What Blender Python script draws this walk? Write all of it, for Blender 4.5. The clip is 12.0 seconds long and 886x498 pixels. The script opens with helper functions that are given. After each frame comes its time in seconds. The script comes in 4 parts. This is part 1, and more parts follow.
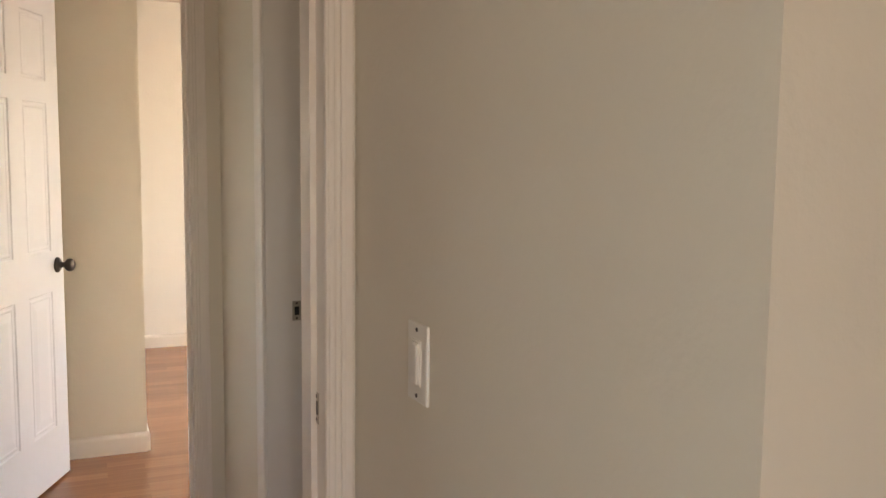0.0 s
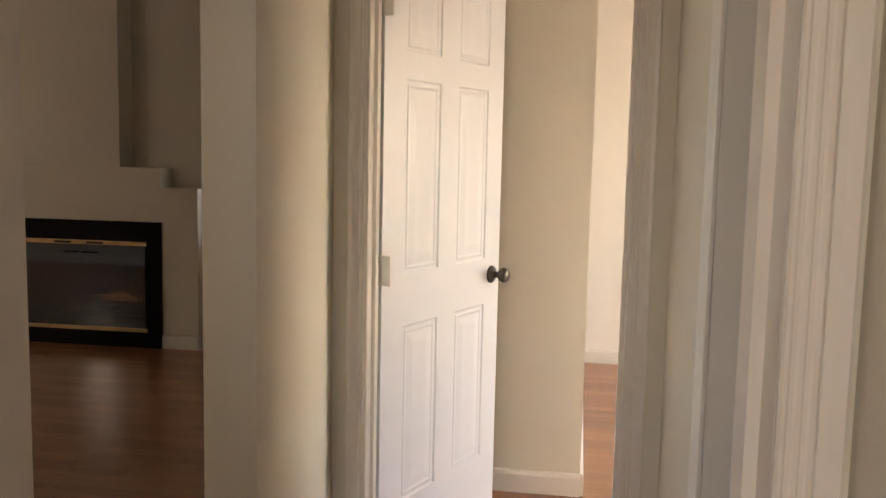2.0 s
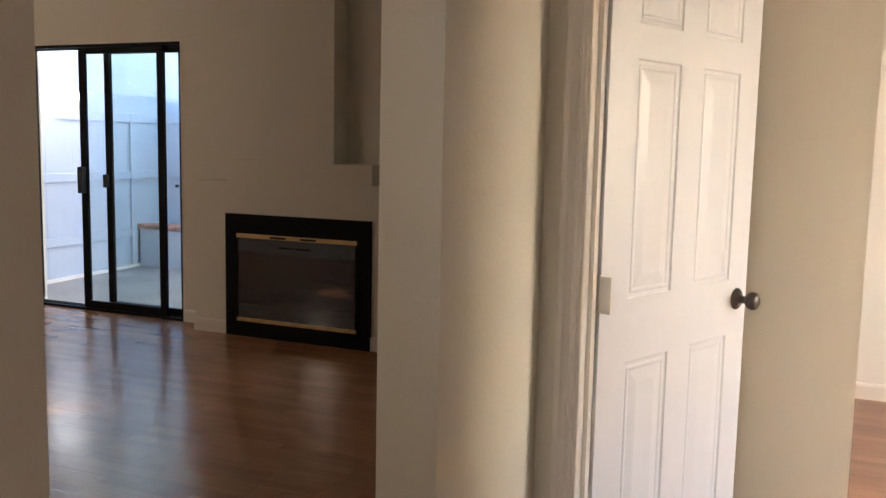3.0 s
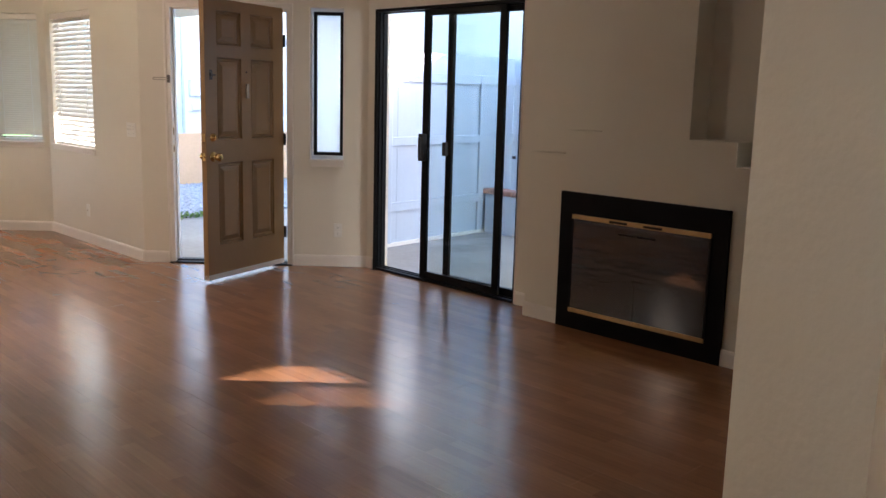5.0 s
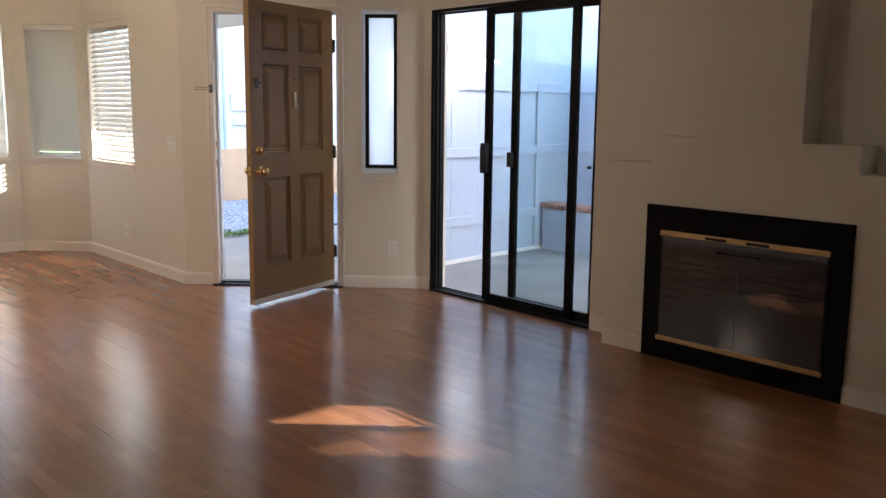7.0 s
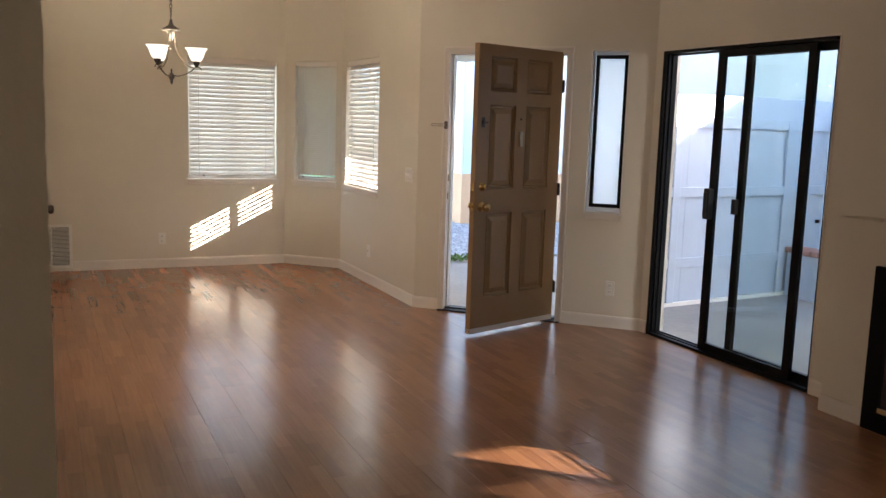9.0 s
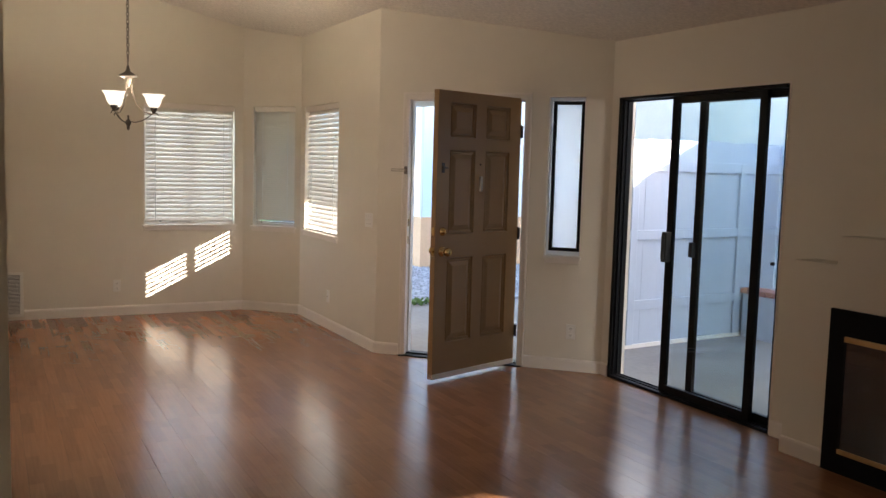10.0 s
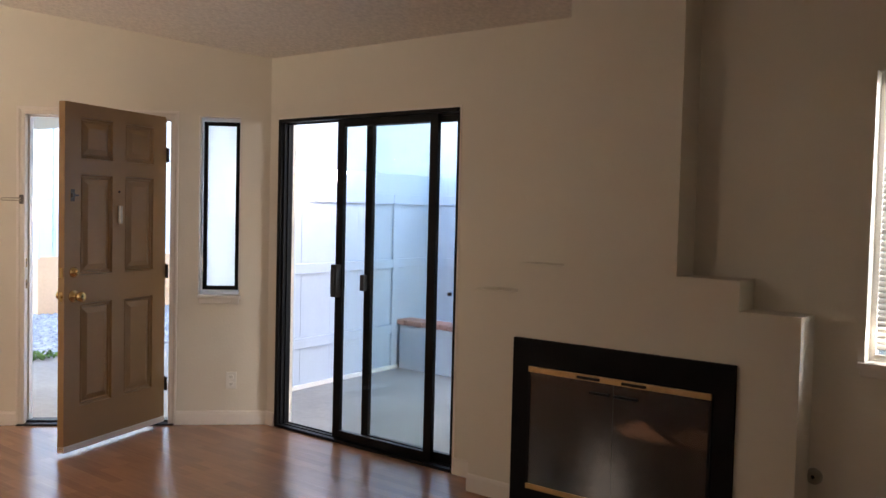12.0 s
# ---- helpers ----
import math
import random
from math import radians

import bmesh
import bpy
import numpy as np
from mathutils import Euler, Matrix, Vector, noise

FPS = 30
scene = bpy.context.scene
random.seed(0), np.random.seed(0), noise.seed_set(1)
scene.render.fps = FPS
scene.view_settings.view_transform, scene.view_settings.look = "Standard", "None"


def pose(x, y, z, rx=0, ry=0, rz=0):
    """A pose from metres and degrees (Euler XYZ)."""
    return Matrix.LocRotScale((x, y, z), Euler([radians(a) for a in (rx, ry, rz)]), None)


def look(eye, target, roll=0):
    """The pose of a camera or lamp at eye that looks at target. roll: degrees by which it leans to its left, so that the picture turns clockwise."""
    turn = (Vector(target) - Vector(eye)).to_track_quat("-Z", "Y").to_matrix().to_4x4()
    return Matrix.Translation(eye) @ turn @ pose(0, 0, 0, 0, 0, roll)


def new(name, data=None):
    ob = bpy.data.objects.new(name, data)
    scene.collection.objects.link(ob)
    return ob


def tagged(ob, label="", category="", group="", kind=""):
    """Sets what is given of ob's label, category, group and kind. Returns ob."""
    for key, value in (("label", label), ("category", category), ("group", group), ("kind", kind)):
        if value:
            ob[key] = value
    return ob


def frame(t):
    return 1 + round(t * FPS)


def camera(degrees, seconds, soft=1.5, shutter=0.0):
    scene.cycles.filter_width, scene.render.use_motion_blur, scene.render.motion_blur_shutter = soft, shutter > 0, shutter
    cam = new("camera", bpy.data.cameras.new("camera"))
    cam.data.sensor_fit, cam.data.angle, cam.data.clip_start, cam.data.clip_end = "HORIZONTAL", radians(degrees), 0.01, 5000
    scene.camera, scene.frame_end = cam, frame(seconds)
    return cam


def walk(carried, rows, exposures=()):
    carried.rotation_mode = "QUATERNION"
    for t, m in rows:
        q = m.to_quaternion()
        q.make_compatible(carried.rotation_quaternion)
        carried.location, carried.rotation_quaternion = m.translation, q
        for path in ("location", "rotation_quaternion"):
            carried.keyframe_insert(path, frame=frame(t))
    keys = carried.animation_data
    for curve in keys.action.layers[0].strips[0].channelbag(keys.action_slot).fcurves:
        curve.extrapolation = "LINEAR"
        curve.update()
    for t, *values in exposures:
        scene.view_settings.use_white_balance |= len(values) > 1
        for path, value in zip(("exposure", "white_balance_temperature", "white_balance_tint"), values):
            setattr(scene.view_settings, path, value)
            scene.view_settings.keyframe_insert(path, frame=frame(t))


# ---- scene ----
cam = camera(53.3, 12.0)
# seconds, stops, kelvin, tint
EXPOSURES = [(0, 3.45, 6700, 14), (1.5, 3.45, 6700, 14), (3.0, 3.5, 6450, 15), (5.5, 3.6, 6200, 16), (6.5, 3.59, 6250, 16), (7.5, 3.39, 6300, 16), (9.5, 3.21, 6550, 16), (10.5, 3.01, 6550, 16), (11.0, 3.15, 6550, 16), (11.5, 3.61, 6500, 17), (12, 3.7, 6500, 17)]
PATH = [
    (0, (0.172, 1.711, 1.37), (0.937, 3.548, 1.167), 0.6),
    (0.3, (0.197, 1.814, 1.386), (0.886, 3.681, 1.188), 0.8),
    (0.5, (0.22, 1.902, 1.386), (0.856, 3.788, 1.189), 0.7),
    (1, (0.271, 2.071, 1.378), (0.673, 4.02, 1.175), 1.3),
    (1.5, (0.384, 2.303, 1.381), (0.364, 4.292, 1.166), 1.7),
    (1.8, (0.405, 2.413, 1.368), (0.187, 4.389, 1.149), 1.4),
    (2, (0.407, 2.485, 1.359), (0.104, 4.45, 1.14), 1.2),
    (2.5, (0.356, 2.707, 1.358), (-0.136, 4.633, 1.137), 0.9),
    (3, (0.304, 2.94, 1.358), (-0.473, 4.768, 1.122), 1.2),
    (3.5, (0.259, 3.147, 1.358), (-0.764, 4.844, 1.086), 1.6),
    (5.5, (-0.179, 3.76, 1.444), (-1.622, 5.1, 1.098), 1.5),
    (6, (-0.297, 3.848, 1.416), (-1.711, 5.227, 1.105), 2.4),
    (6.5, (-0.497, 3.894, 1.431), (-1.895, 5.298, 1.161), 1.2),
    (7, (-0.593, 3.889, 1.369), (-2.069, 5.201, 1.051), 0.6),
    (7.5, (-0.5, 4.02, 1.448), (-2.155, 5.084, 1.091), 1.2),
    (9.3, (-0.339, 4.09, 1.524), (-2.139, 4.913, 1.242), 1.8),
    (9.5, (-0.331, 4.086, 1.532), (-2.126, 4.931, 1.277), 1.6),
    (10, (-0.374, 4.078, 1.533), (-2.142, 4.993, 1.344), 1.6),
    (10.5, (-0.52, 4.056, 1.514), (-2.204, 5.127, 1.392), 0.5),
    (11, (-0.666, 4.037, 1.481), (-2.175, 5.345, 1.374), 0.5),
    (11.5, (-0.829, 4.145, 1.459), (-2.201, 5.598, 1.382), 1.0),
    (12, (-0.963, 4.3, 1.479), (-2.226, 5.848, 1.392), 1.4),
]
walk(cam, [(t, look(eye, target, roll)) for t, eye, target, roll in PATH], exposures=EXPOSURES)
# ---- world, sun, lamps, exposure ----
SUN_TO = Vector((1.0, 1.04, 0.53)).normalized()
world = bpy.data.worlds.new("world")
scene.world = world
world.use_nodes = True
wt = world.node_tree
sky = wt.nodes.new("ShaderNodeTexSky")
sky.sky_type = "NISHITA"
sky.sun_disc = False
sky.sun_elevation = math.asin(SUN_TO.z)
sky.sun_rotation = math.atan2(SUN_TO.x, SUN_TO.y)
bg = wt.nodes["Background"]
bg.inputs["Strength"].default_value = 0.15
wt.links.new(sky.outputs["Color"], bg.inputs["Color"])
sun = new("sun", bpy.data.lights.new("sun", "SUN"))
sun.data.energy, sun.data.angle, sun.data.color = 4.2, radians(0.5), (1.0, 0.93, 0.82)
sun.matrix_world = look(SUN_TO * 30, (0, 0, 0))
scene.view_settings.exposure = 3.2


def area(name, eye, target, sx, sy, power, color):
    """Area lamp for daylight or fill, in or near a seen or added opening."""
    ob = new(name, bpy.data.lights.new(name, "AREA"))
    ob.data.shape, ob.data.size, ob.data.size_y = "RECTANGLE", sx, sy
    ob.data.energy, ob.data.color = power, color
    ob.matrix_world = look(eye, target)
    return ob


# Bedroom and south start-room windows are out of view, placed to match brightness.
area("bedroom_window_daylight", (3.92, 6.7, 1.45), (0, 6.7, 1.2), 1.5, 1.2, 1.55, (0.90, 0.93, 1.0))
area("start_room_window_daylight", (-0.2, -0.08, 1.5), (0.3, 2.6, 1.4), 0.4, 1.15, 2.0, (1.0, 0.82, 0.67))
# No window known here: added to brighten the west-facing switch wall.
area("start_room_west_fill", (-2.28, 1.95, 1.5), (0.6, 2.6, 1.4), 1.0, 1.15, 0.5, (1.0, 0.85, 0.72))
# Added fill from an unseen south wall, for the dim living and dining room.
area("south_wall_fill", (-5.1, 3.98, 1.5), (-8.2, 6.7, 1.1), 1.5, 1.0, 2.35, (1.0, 0.83, 0.66))
# Added fill for the hall jambs and the end of the stub wall.
area("nook_fill", (-1.83, 3.70, 1.5), (0.3, 4.0, 1.3), 0.5, 1.1, 0.36, (1.0, 0.83, 0.66))
area("west_window_daylight", (-9.5, 5.87, 1.47), (-5, 5.87, 1.3), 0.86, 1.17, 1.3, (1.0, 0.95, 0.92))
area("north_window_daylight", (-8.25, 7.05, 1.47), (-8.0, 4, 1.2), 0.88, 1.15, 1.3, (1.0, 0.95, 0.9))
# Lamp outside the north window, added to brighten the chimney breast's side.
area("living_window_daylight", (-0.9, 9.2, 1.85), (-2.0, 8.0, 0.9), 0.9, 0.6, 6.0, (0.95, 0.97, 1.0))


# ---- materials ----
def material(name, color, rough=0.6, metal=0.0, var=0.06, scale=3.0, bump=0.0, bump_scale=60.0, spec=0.5, tint=None, coat=0.0):
    """A plain painted, plastic or metal surface with two scales of variation and fine relief."""
    m = bpy.data.materials.new(name)
    m.use_nodes = True
    t = m.node_tree
    p = t.nodes["Principled BSDF"]
    p.inputs["Roughness"].default_value, p.inputs["Metallic"].default_value = rough, metal
    p.inputs["Specular IOR Level"].default_value = spec
    p.inputs["Coat Weight"].default_value = coat
    co = t.nodes.new("ShaderNodeTexCoord")
    n1, n2 = t.nodes.new("ShaderNodeTexNoise"), t.nodes.new("ShaderNodeTexNoise")
    n1.inputs["Scale"].default_value, n2.inputs["Scale"].default_value = scale, scale * 14
    n1.inputs["Detail"].default_value = 4
    mix = t.nodes.new("ShaderNodeMath")
    mix.operation = "MULTIPLY_ADD"
    mix.inputs[1].default_value = 0.4
    t.links.new(co.outputs["Object"], n1.inputs["Vector"])
    t.links.new(co.outputs["Object"], n2.inputs["Vector"])
    t.links.new(n2.outputs["Fac"], mix.inputs[0])
    t.links.new(n1.outputs["Fac"], mix.inputs[2])
    ramp = t.nodes.new("ShaderNodeValToRGB")
    c = Vector(color)
    d = Vector(tint) if tint else c * (1 - var * 2)
    ramp.color_ramp.elements[0].position, ramp.color_ramp.elements[1].position = 0.45, 0.95
    ramp.color_ramp.elements[0].color, ramp.color_ramp.elements[1].color = (*d, 1), (*c, 1)
    t.links.new(mix.outputs[0], ramp.inputs["Fac"])
    t.links.new(ramp.outputs["Color"], p.inputs["Base Color"])
    if bump:
        n3 = t.nodes.new("ShaderNodeTexNoise")
        n3.inputs["Scale"].default_value, n3.inputs["Detail"].default_value = bump_scale, 3
        b = t.nodes.new("ShaderNodeBump")
        b.inputs["Strength"].default_value, b.inputs["Distance"].default_value = bump, 0.004
        t.links.new(co.outputs["Object"], n3.inputs["Vector"])
        t.links.new(n3.outputs["Fac"], b.inputs["Height"])
        t.links.new(b.outputs["Normal"], p.inputs["Normal"])
    return m


def glass_material(name, color=(1, 1, 1), rough=0.0, gloss=0.06):
    """Thin clear glass: a clear pane with a mirror-like sheen that grows at grazing angles."""
    m = bpy.data.materials.new(name)
    m.use_nodes = True
    t = m.node_tree
    t.nodes.clear()
    out, mix = t.nodes.new("ShaderNodeOutputMaterial"), t.nodes.new("ShaderNodeMixShader")
    tr, gl, lw = t.nodes.new("ShaderNodeBsdfTransparent"), t.nodes.new("ShaderNodeBsdfGlossy"), t.nodes.new("ShaderNodeLayerWeight")
    pw, fr = t.nodes.new("ShaderNodeMath"), t.nodes.new("ShaderNodeMath")
    pw.operation, fr.operation = "POWER", "MULTIPLY_ADD"
    pw.inputs[1].default_value = 4.0
    fr.inputs[1].default_value, fr.inputs[2].default_value = 0.55, gloss * 0.5
    lw.inputs["Blend"].default_value = 0.5
    t.links.new(lw.outputs["Facing"], pw.inputs[0])
    t.links.new(pw.outputs[0], fr.inputs[0])
    tr.inputs["Color"].default_value = (*color, 1)
    gl.inputs["Roughness"].default_value = rough
    t.links.new(fr.outputs[0], mix.inputs[0])
    t.links.new(tr.outputs[0], mix.inputs[1])
    t.links.new(gl.outputs[0], mix.inputs[2])
    t.links.new(mix.outputs[0], out.inputs["Surface"])
    return m


def floor_material(name, light, dark):
    """Three-strip laminate: blocks of wood with their own tone, fine grain and a satin coat."""
    m = bpy.data.materials.new(name)
    m.use_nodes = True
    t = m.node_tree
    p = t.nodes["Principled BSDF"]
    p.inputs["Specular IOR Level"].default_value = 0.85
    co = t.nodes.new("ShaderNodeNewGeometry")
    br = t.nodes.new("ShaderNodeTexBrick")
    br.offset, br.offset_frequency, br.squash = 0.37, 2, 1.0
    br.inputs["Scale"].default_value = 1.0
    br.inputs["Mortar Size"].default_value = 0.0006
    br.inputs["Mortar Smooth"].default_value = 0.2
    br.inputs["Bias"].default_value = 0.0
    br.inputs["Brick Width"].default_value, br.inputs["Row Height"].default_value = 0.42, 0.064
    br.inputs["Color1"].default_value, br.inputs["Color2"].default_value = (0.0, 0.0, 0.0, 1), (1, 1, 1, 1)
    br.inputs["Mortar"].default_value = (0.1, 0.1, 0.1, 1)
    t.links.new(co.outputs["Position"], br.inputs["Vector"])
    sc = t.nodes.new("ShaderNodeMapping")
    sc.inputs["Scale"].default_value = (2.0, 45.0, 1.0)
    g = t.nodes.new("ShaderNodeTexNoise")
    g.inputs["Scale"].default_value, g.inputs["Detail"].default_value = 1.6, 6
    t.links.new(co.outputs["Position"], sc.inputs["Vector"])
    t.links.new(sc.outputs[0], g.inputs["Vector"])
    big = t.nodes.new("ShaderNodeTexNoise")
    big.inputs["Scale"].default_value = 1.3
    t.links.new(co.outputs["Position"], big.inputs["Vector"])
    a1, a2 = t.nodes.new("ShaderNodeMath"), t.nodes.new("ShaderNodeMath")
    a1.operation = a2.operation = "MULTIPLY_ADD"
    a1.inputs[1].default_value, a2.inputs[1].default_value = 0.32, 0.6
    a2.inputs[2].default_value = -0.07
    t.links.new(br.outputs["Color"], a1.inputs[0])
    t.links.new(g.outputs["Fac"], a2.inputs[0])
    t.links.new(a2.outputs[0], a1.inputs[2])
    oi = t.nodes.new("ShaderNodeObjectInfo")
    a3 = t.nodes.new("ShaderNodeMath")
    a3.operation, a3.inputs[1].default_value = "MULTIPLY_ADD", 0.11
    t.links.new(oi.outputs["Random"], a3.inputs[0])
    t.links.new(a1.outputs[0], a3.inputs[2])
    ramp = t.nodes.new("ShaderNodeValToRGB")
    ramp.color_ramp.elements[0].position, ramp.color_ramp.elements[1].position = 0.0, 0.85
    ramp.color_ramp.elements[0].color, ramp.color_ramp.elements[1].color = (*dark, 1), (*light, 1)
    t.links.new(a3.outputs[0], ramp.inputs["Fac"])
    t.links.new(ramp.outputs["Color"], p.inputs["Base Color"])
    rr = t.nodes.new("ShaderNodeMapRange")
    rr.inputs["To Min"].default_value, rr.inputs["To Max"].default_value = 0.19, 0.27
    t.links.new(big.outputs["Fac"], rr.inputs["Value"])
    t.links.new(rr.outputs[0], p.inputs["Roughness"])
    scuff, line, add = t.nodes.new("ShaderNodeTexNoise"), t.nodes.new("ShaderNodeMapRange"), t.nodes.new("ShaderNodeMath")
    scuff.inputs["Scale"].default_value, scuff.inputs["Detail"].default_value, scuff.inputs["Distortion"].default_value = 3.2, 2, 1.0
    line.inputs["From Min"].default_value, line.inputs["From Max"].default_value = 0.47, 0.53
    add.operation, add.inputs[1].default_value = "MULTIPLY_ADD", 0.25
    bump = t.nodes.new("ShaderNodeBump")
    bump.inputs["Strength"].default_value, bump.inputs["Distance"].default_value = 0.3, 0.006
    t.links.new(co.outputs["Position"], scuff.inputs["Vector"])
    t.links.new(scuff.outputs["Fac"], line.inputs["Value"])
    t.links.new(line.outputs[0], add.inputs[0])
    t.links.new(big.outputs["Fac"], add.inputs[2])
    t.links.new(add.outputs[0], bump.inputs["Height"])
    t.links.new(bump.outputs["Normal"], p.inputs["Normal"])
    return m


M_WALL = material("cream_wall_paint", (0.74, 0.69, 0.585), 0.55, var=0.02, scale=0.8, bump=0.24, bump_scale=75)
M_WALL_WHITE = material("pale_wall_paint", (0.80, 0.76, 0.70), 0.6, var=0.02, scale=0.8, bump=0.3, bump_scale=70)
# var speckles the colour for the shading between the popcorn grains.
M_CEIL = material("popcorn_ceiling", (0.84, 0.79, 0.71), 0.9, var=0.12, scale=40, bump=1.0, bump_scale=48)
M_TRIM = material("white_gloss_trim", (0.80, 0.745, 0.675), 0.32, var=0.02, scale=2)
M_DOORW = material("white_door_paint", (0.75, 0.765, 0.80), 0.35, var=0.015, scale=2, bump=0.05, bump_scale=90)
M_DOORB = material("tan_door_paint", (0.32, 0.186, 0.076), 0.36, var=0.03, scale=2, bump=0.08, bump_scale=120)
M_FLOOR = floor_material("laminate_floor", (0.42, 0.192, 0.09), (0.225, 0.095, 0.045))
M_BLACK = material("bronze_black_aluminium", (0.006, 0.0055, 0.006), 0.42, var=0.1, spec=0.15)
M_FIREBLACK = material("black_slate_surround", (0.006, 0.0055, 0.0065), 0.6, var=0.2, scale=8, bump=0.2, bump_scale=40, spec=0.12)
M_BRASS = material("polished_brass", (0.75, 0.52, 0.22), 0.22, metal=1.0, var=0.08, scale=20)
M_PEWTER = material("dark_pewter", (0.11, 0.097, 0.085), 0.36, metal=1.0, var=0.15, scale=30)
M_NICKEL = material("brushed_nickel", (0.46, 0.41, 0.33), 0.38, metal=1.0, var=0.1, scale=30)
M_PLASTIC = material("white_plastic", (0.80, 0.78, 0.72), 0.35, var=0.01)
M_BLIND = material("white_blind_slat", (0.80, 0.78, 0.74), 0.45, var=0.02)


def see_through(m, share, color):
    """Lets a share of the light through a thin plastic surface, scattered."""
    t = m.node_tree
    mix, tl = t.nodes.new("ShaderNodeMixShader"), t.nodes.new("ShaderNodeBsdfTranslucent")
    tl.inputs["Color"].default_value, mix.inputs[0].default_value = (*color, 1), share
    t.links.new(t.nodes["Principled BSDF"].outputs[0], mix.inputs[1])
    t.links.new(tl.outputs[0], mix.inputs[2])
    t.links.new(mix.outputs[0], t.nodes["Material Output"].inputs["Surface"])


# Slat copies whose light share makes one window's blind dimmer, another's brighter.
M_BLIND_DIM = material("dimmed_white_slat", (0.80, 0.78, 0.74), 0.45, var=0.02)
M_BLIND_BAY = material("brightened_white_slat", (0.80, 0.79, 0.76), 0.45, var=0.02)
M_VINYL = material("white_vinyl", (0.82, 0.82, 0.80), 0.4, var=0.01)
see_through(M_BLIND, 0.10, (0.85, 0.75, 0.60))
see_through(M_BLIND_DIM, 0.04, (0.78, 0.72, 0.62))
see_through(M_BLIND_BAY, 0.42, (0.85, 0.78, 0.66))
# High light share so the entry frame and blind cords read as lit.
see_through(M_VINYL, 0.6, (0.85, 0.87, 0.9))
M_GLASS = glass_material("clear_glass", (0.875, 0.925, 0.93))
# Half-clear sheet, added to weaken the sun through one window half.
M_DIMSHEET = glass_material("sun_dimming_sheet", (0.5, 0.5, 0.5), 0.6, 0.02)
M_CONCRETE = material("grey_concrete", (0.38, 0.335, 0.295), 0.9, var=0.15, scale=1.5, bump=0.4, bump_scale=60)
# White paint darkened and blued: the patio's shade is put into the colour.
M_FENCE = material("shaded_white_fence_paint", (0.47, 0.52, 0.60), 0.6, var=0.04, scale=2, bump=0.1, bump_scale=30)
M_STUCCO = material("pale_stucco", (0.56, 0.56, 0.54), 0.9, var=0.06, scale=2, bump=0.8, bump_scale=45)
M_GROUND = material("earth_ground", (0.20, 0.16, 0.11), 0.95, var=0.2, scale=0.8, bump=0.6, bump_scale=20)
M_RUBBER = material("black_rubber", (0.02, 0.02, 0.02), 0.7)
M_SEAM = material("dark_board_seam", (0.14, 0.065, 0.03), 0.7)
# Near-black that stands for the shade inside holes and behind the louvres.
M_DARK = material("dark_hole_fill", (0.012, 0.011, 0.011), 0.9, var=0.3, scale=6)


# ---- mesh helpers ----
def part(name, bm, mat, parent=None, label="", smooth=False):
    """Links a bmesh as one mesh object, under a thing or a part if one is given."""
    me = bpy.data.meshes.new(name)
    bmesh.ops.recalc_face_normals(bm, faces=bm.faces)
    for f in bm.faces:
        f.smooth = smooth
    bm.to_mesh(me)
    bm.free()
    me.materials.append(mat)
    ob = new(name, me)
    ob.parent = parent
    return tagged(ob, label)


def struct(name, bm, mat, label=""):
    return tagged(part(name, bm, mat), label, kind="structure")


def thing(name, label, category, m=None, group=""):
    ob = new(name)
    ob.matrix_world = m or Matrix()
    return tagged(ob, label, category, group)


def box(bm, x0, x1, y0, y1, z0, z1, bevel=0.0, m=None):
    r = bmesh.ops.create_cube(bm, size=1)
    vs = r["verts"]
    bmesh.ops.scale(bm, vec=(x1 - x0, y1 - y0, z1 - z0), verts=vs)
    bmesh.ops.translate(bm, vec=((x0 + x1) / 2, (y0 + y1) / 2, (z0 + z1) / 2), verts=vs)
    if bevel:
        es = list({e for v in vs for e in v.link_edges})
        r = bmesh.ops.bevel(bm, geom=es, offset=bevel, segments=2, profile=0.5, affect="EDGES")
        vs = list({v for f in r["faces"] for v in f.verts} | {v for v in vs if v.is_valid})
    if m is not None:
        bmesh.ops.transform(bm, matrix=m, verts=vs)
    return bm


def boxes(*rows, bevel=0.0):
    bm = bmesh.new()
    for r in rows:
        box(bm, *r, bevel=bevel)
    return bm


def ring(bm, x0, x1, z0, z1, a0, a1, b0, b1, y0, y1):
    """A flat frame: outer edge x0..x1, z0..z1, inner edge a0..a1, b0..b1, from y0 to y1."""
    q = []
    for y in (y0, y1):
        q.append([[bm.verts.new(v) for v in ((l, y, n), (m, y, n), (m, y, o), (l, y, o))] for l, m, n, o in ((x0, x1, z0, z1), (a0, a1, b0, b1))])
    for i in range(4):
        j = (i + 1) % 4
        for s in (0, 1):
            bm.faces.new((q[s][0][i], q[s][0][j], q[s][1][j], q[s][1][i]))
            bm.faces.new((q[0][s][i], q[0][s][j], q[1][s][j], q[1][s][i]))
    return bm


def lathe(profile, seg=24, bm=None, m=None):
    """A turned body from (radius, height) pairs about z."""
    bm = bm or bmesh.new()
    rings = []
    for r, z in profile:
        rings.append([bm.verts.new((r * math.cos(2 * math.pi * i / seg), r * math.sin(2 * math.pi * i / seg), z)) for i in range(seg)])
    for a, b in zip(rings, rings[1:]):
        for i in range(seg):
            bm.faces.new((a[i], a[(i + 1) % seg], b[(i + 1) % seg], b[i]))
    for r in (rings[0], rings[-1]):
        if profile[rings.index(r)][0] > 1e-4:
            bm.faces.new(r)
    if m is not None:
        bmesh.ops.transform(bm, matrix=m, verts=[v for r in rings for v in r])
    return bm


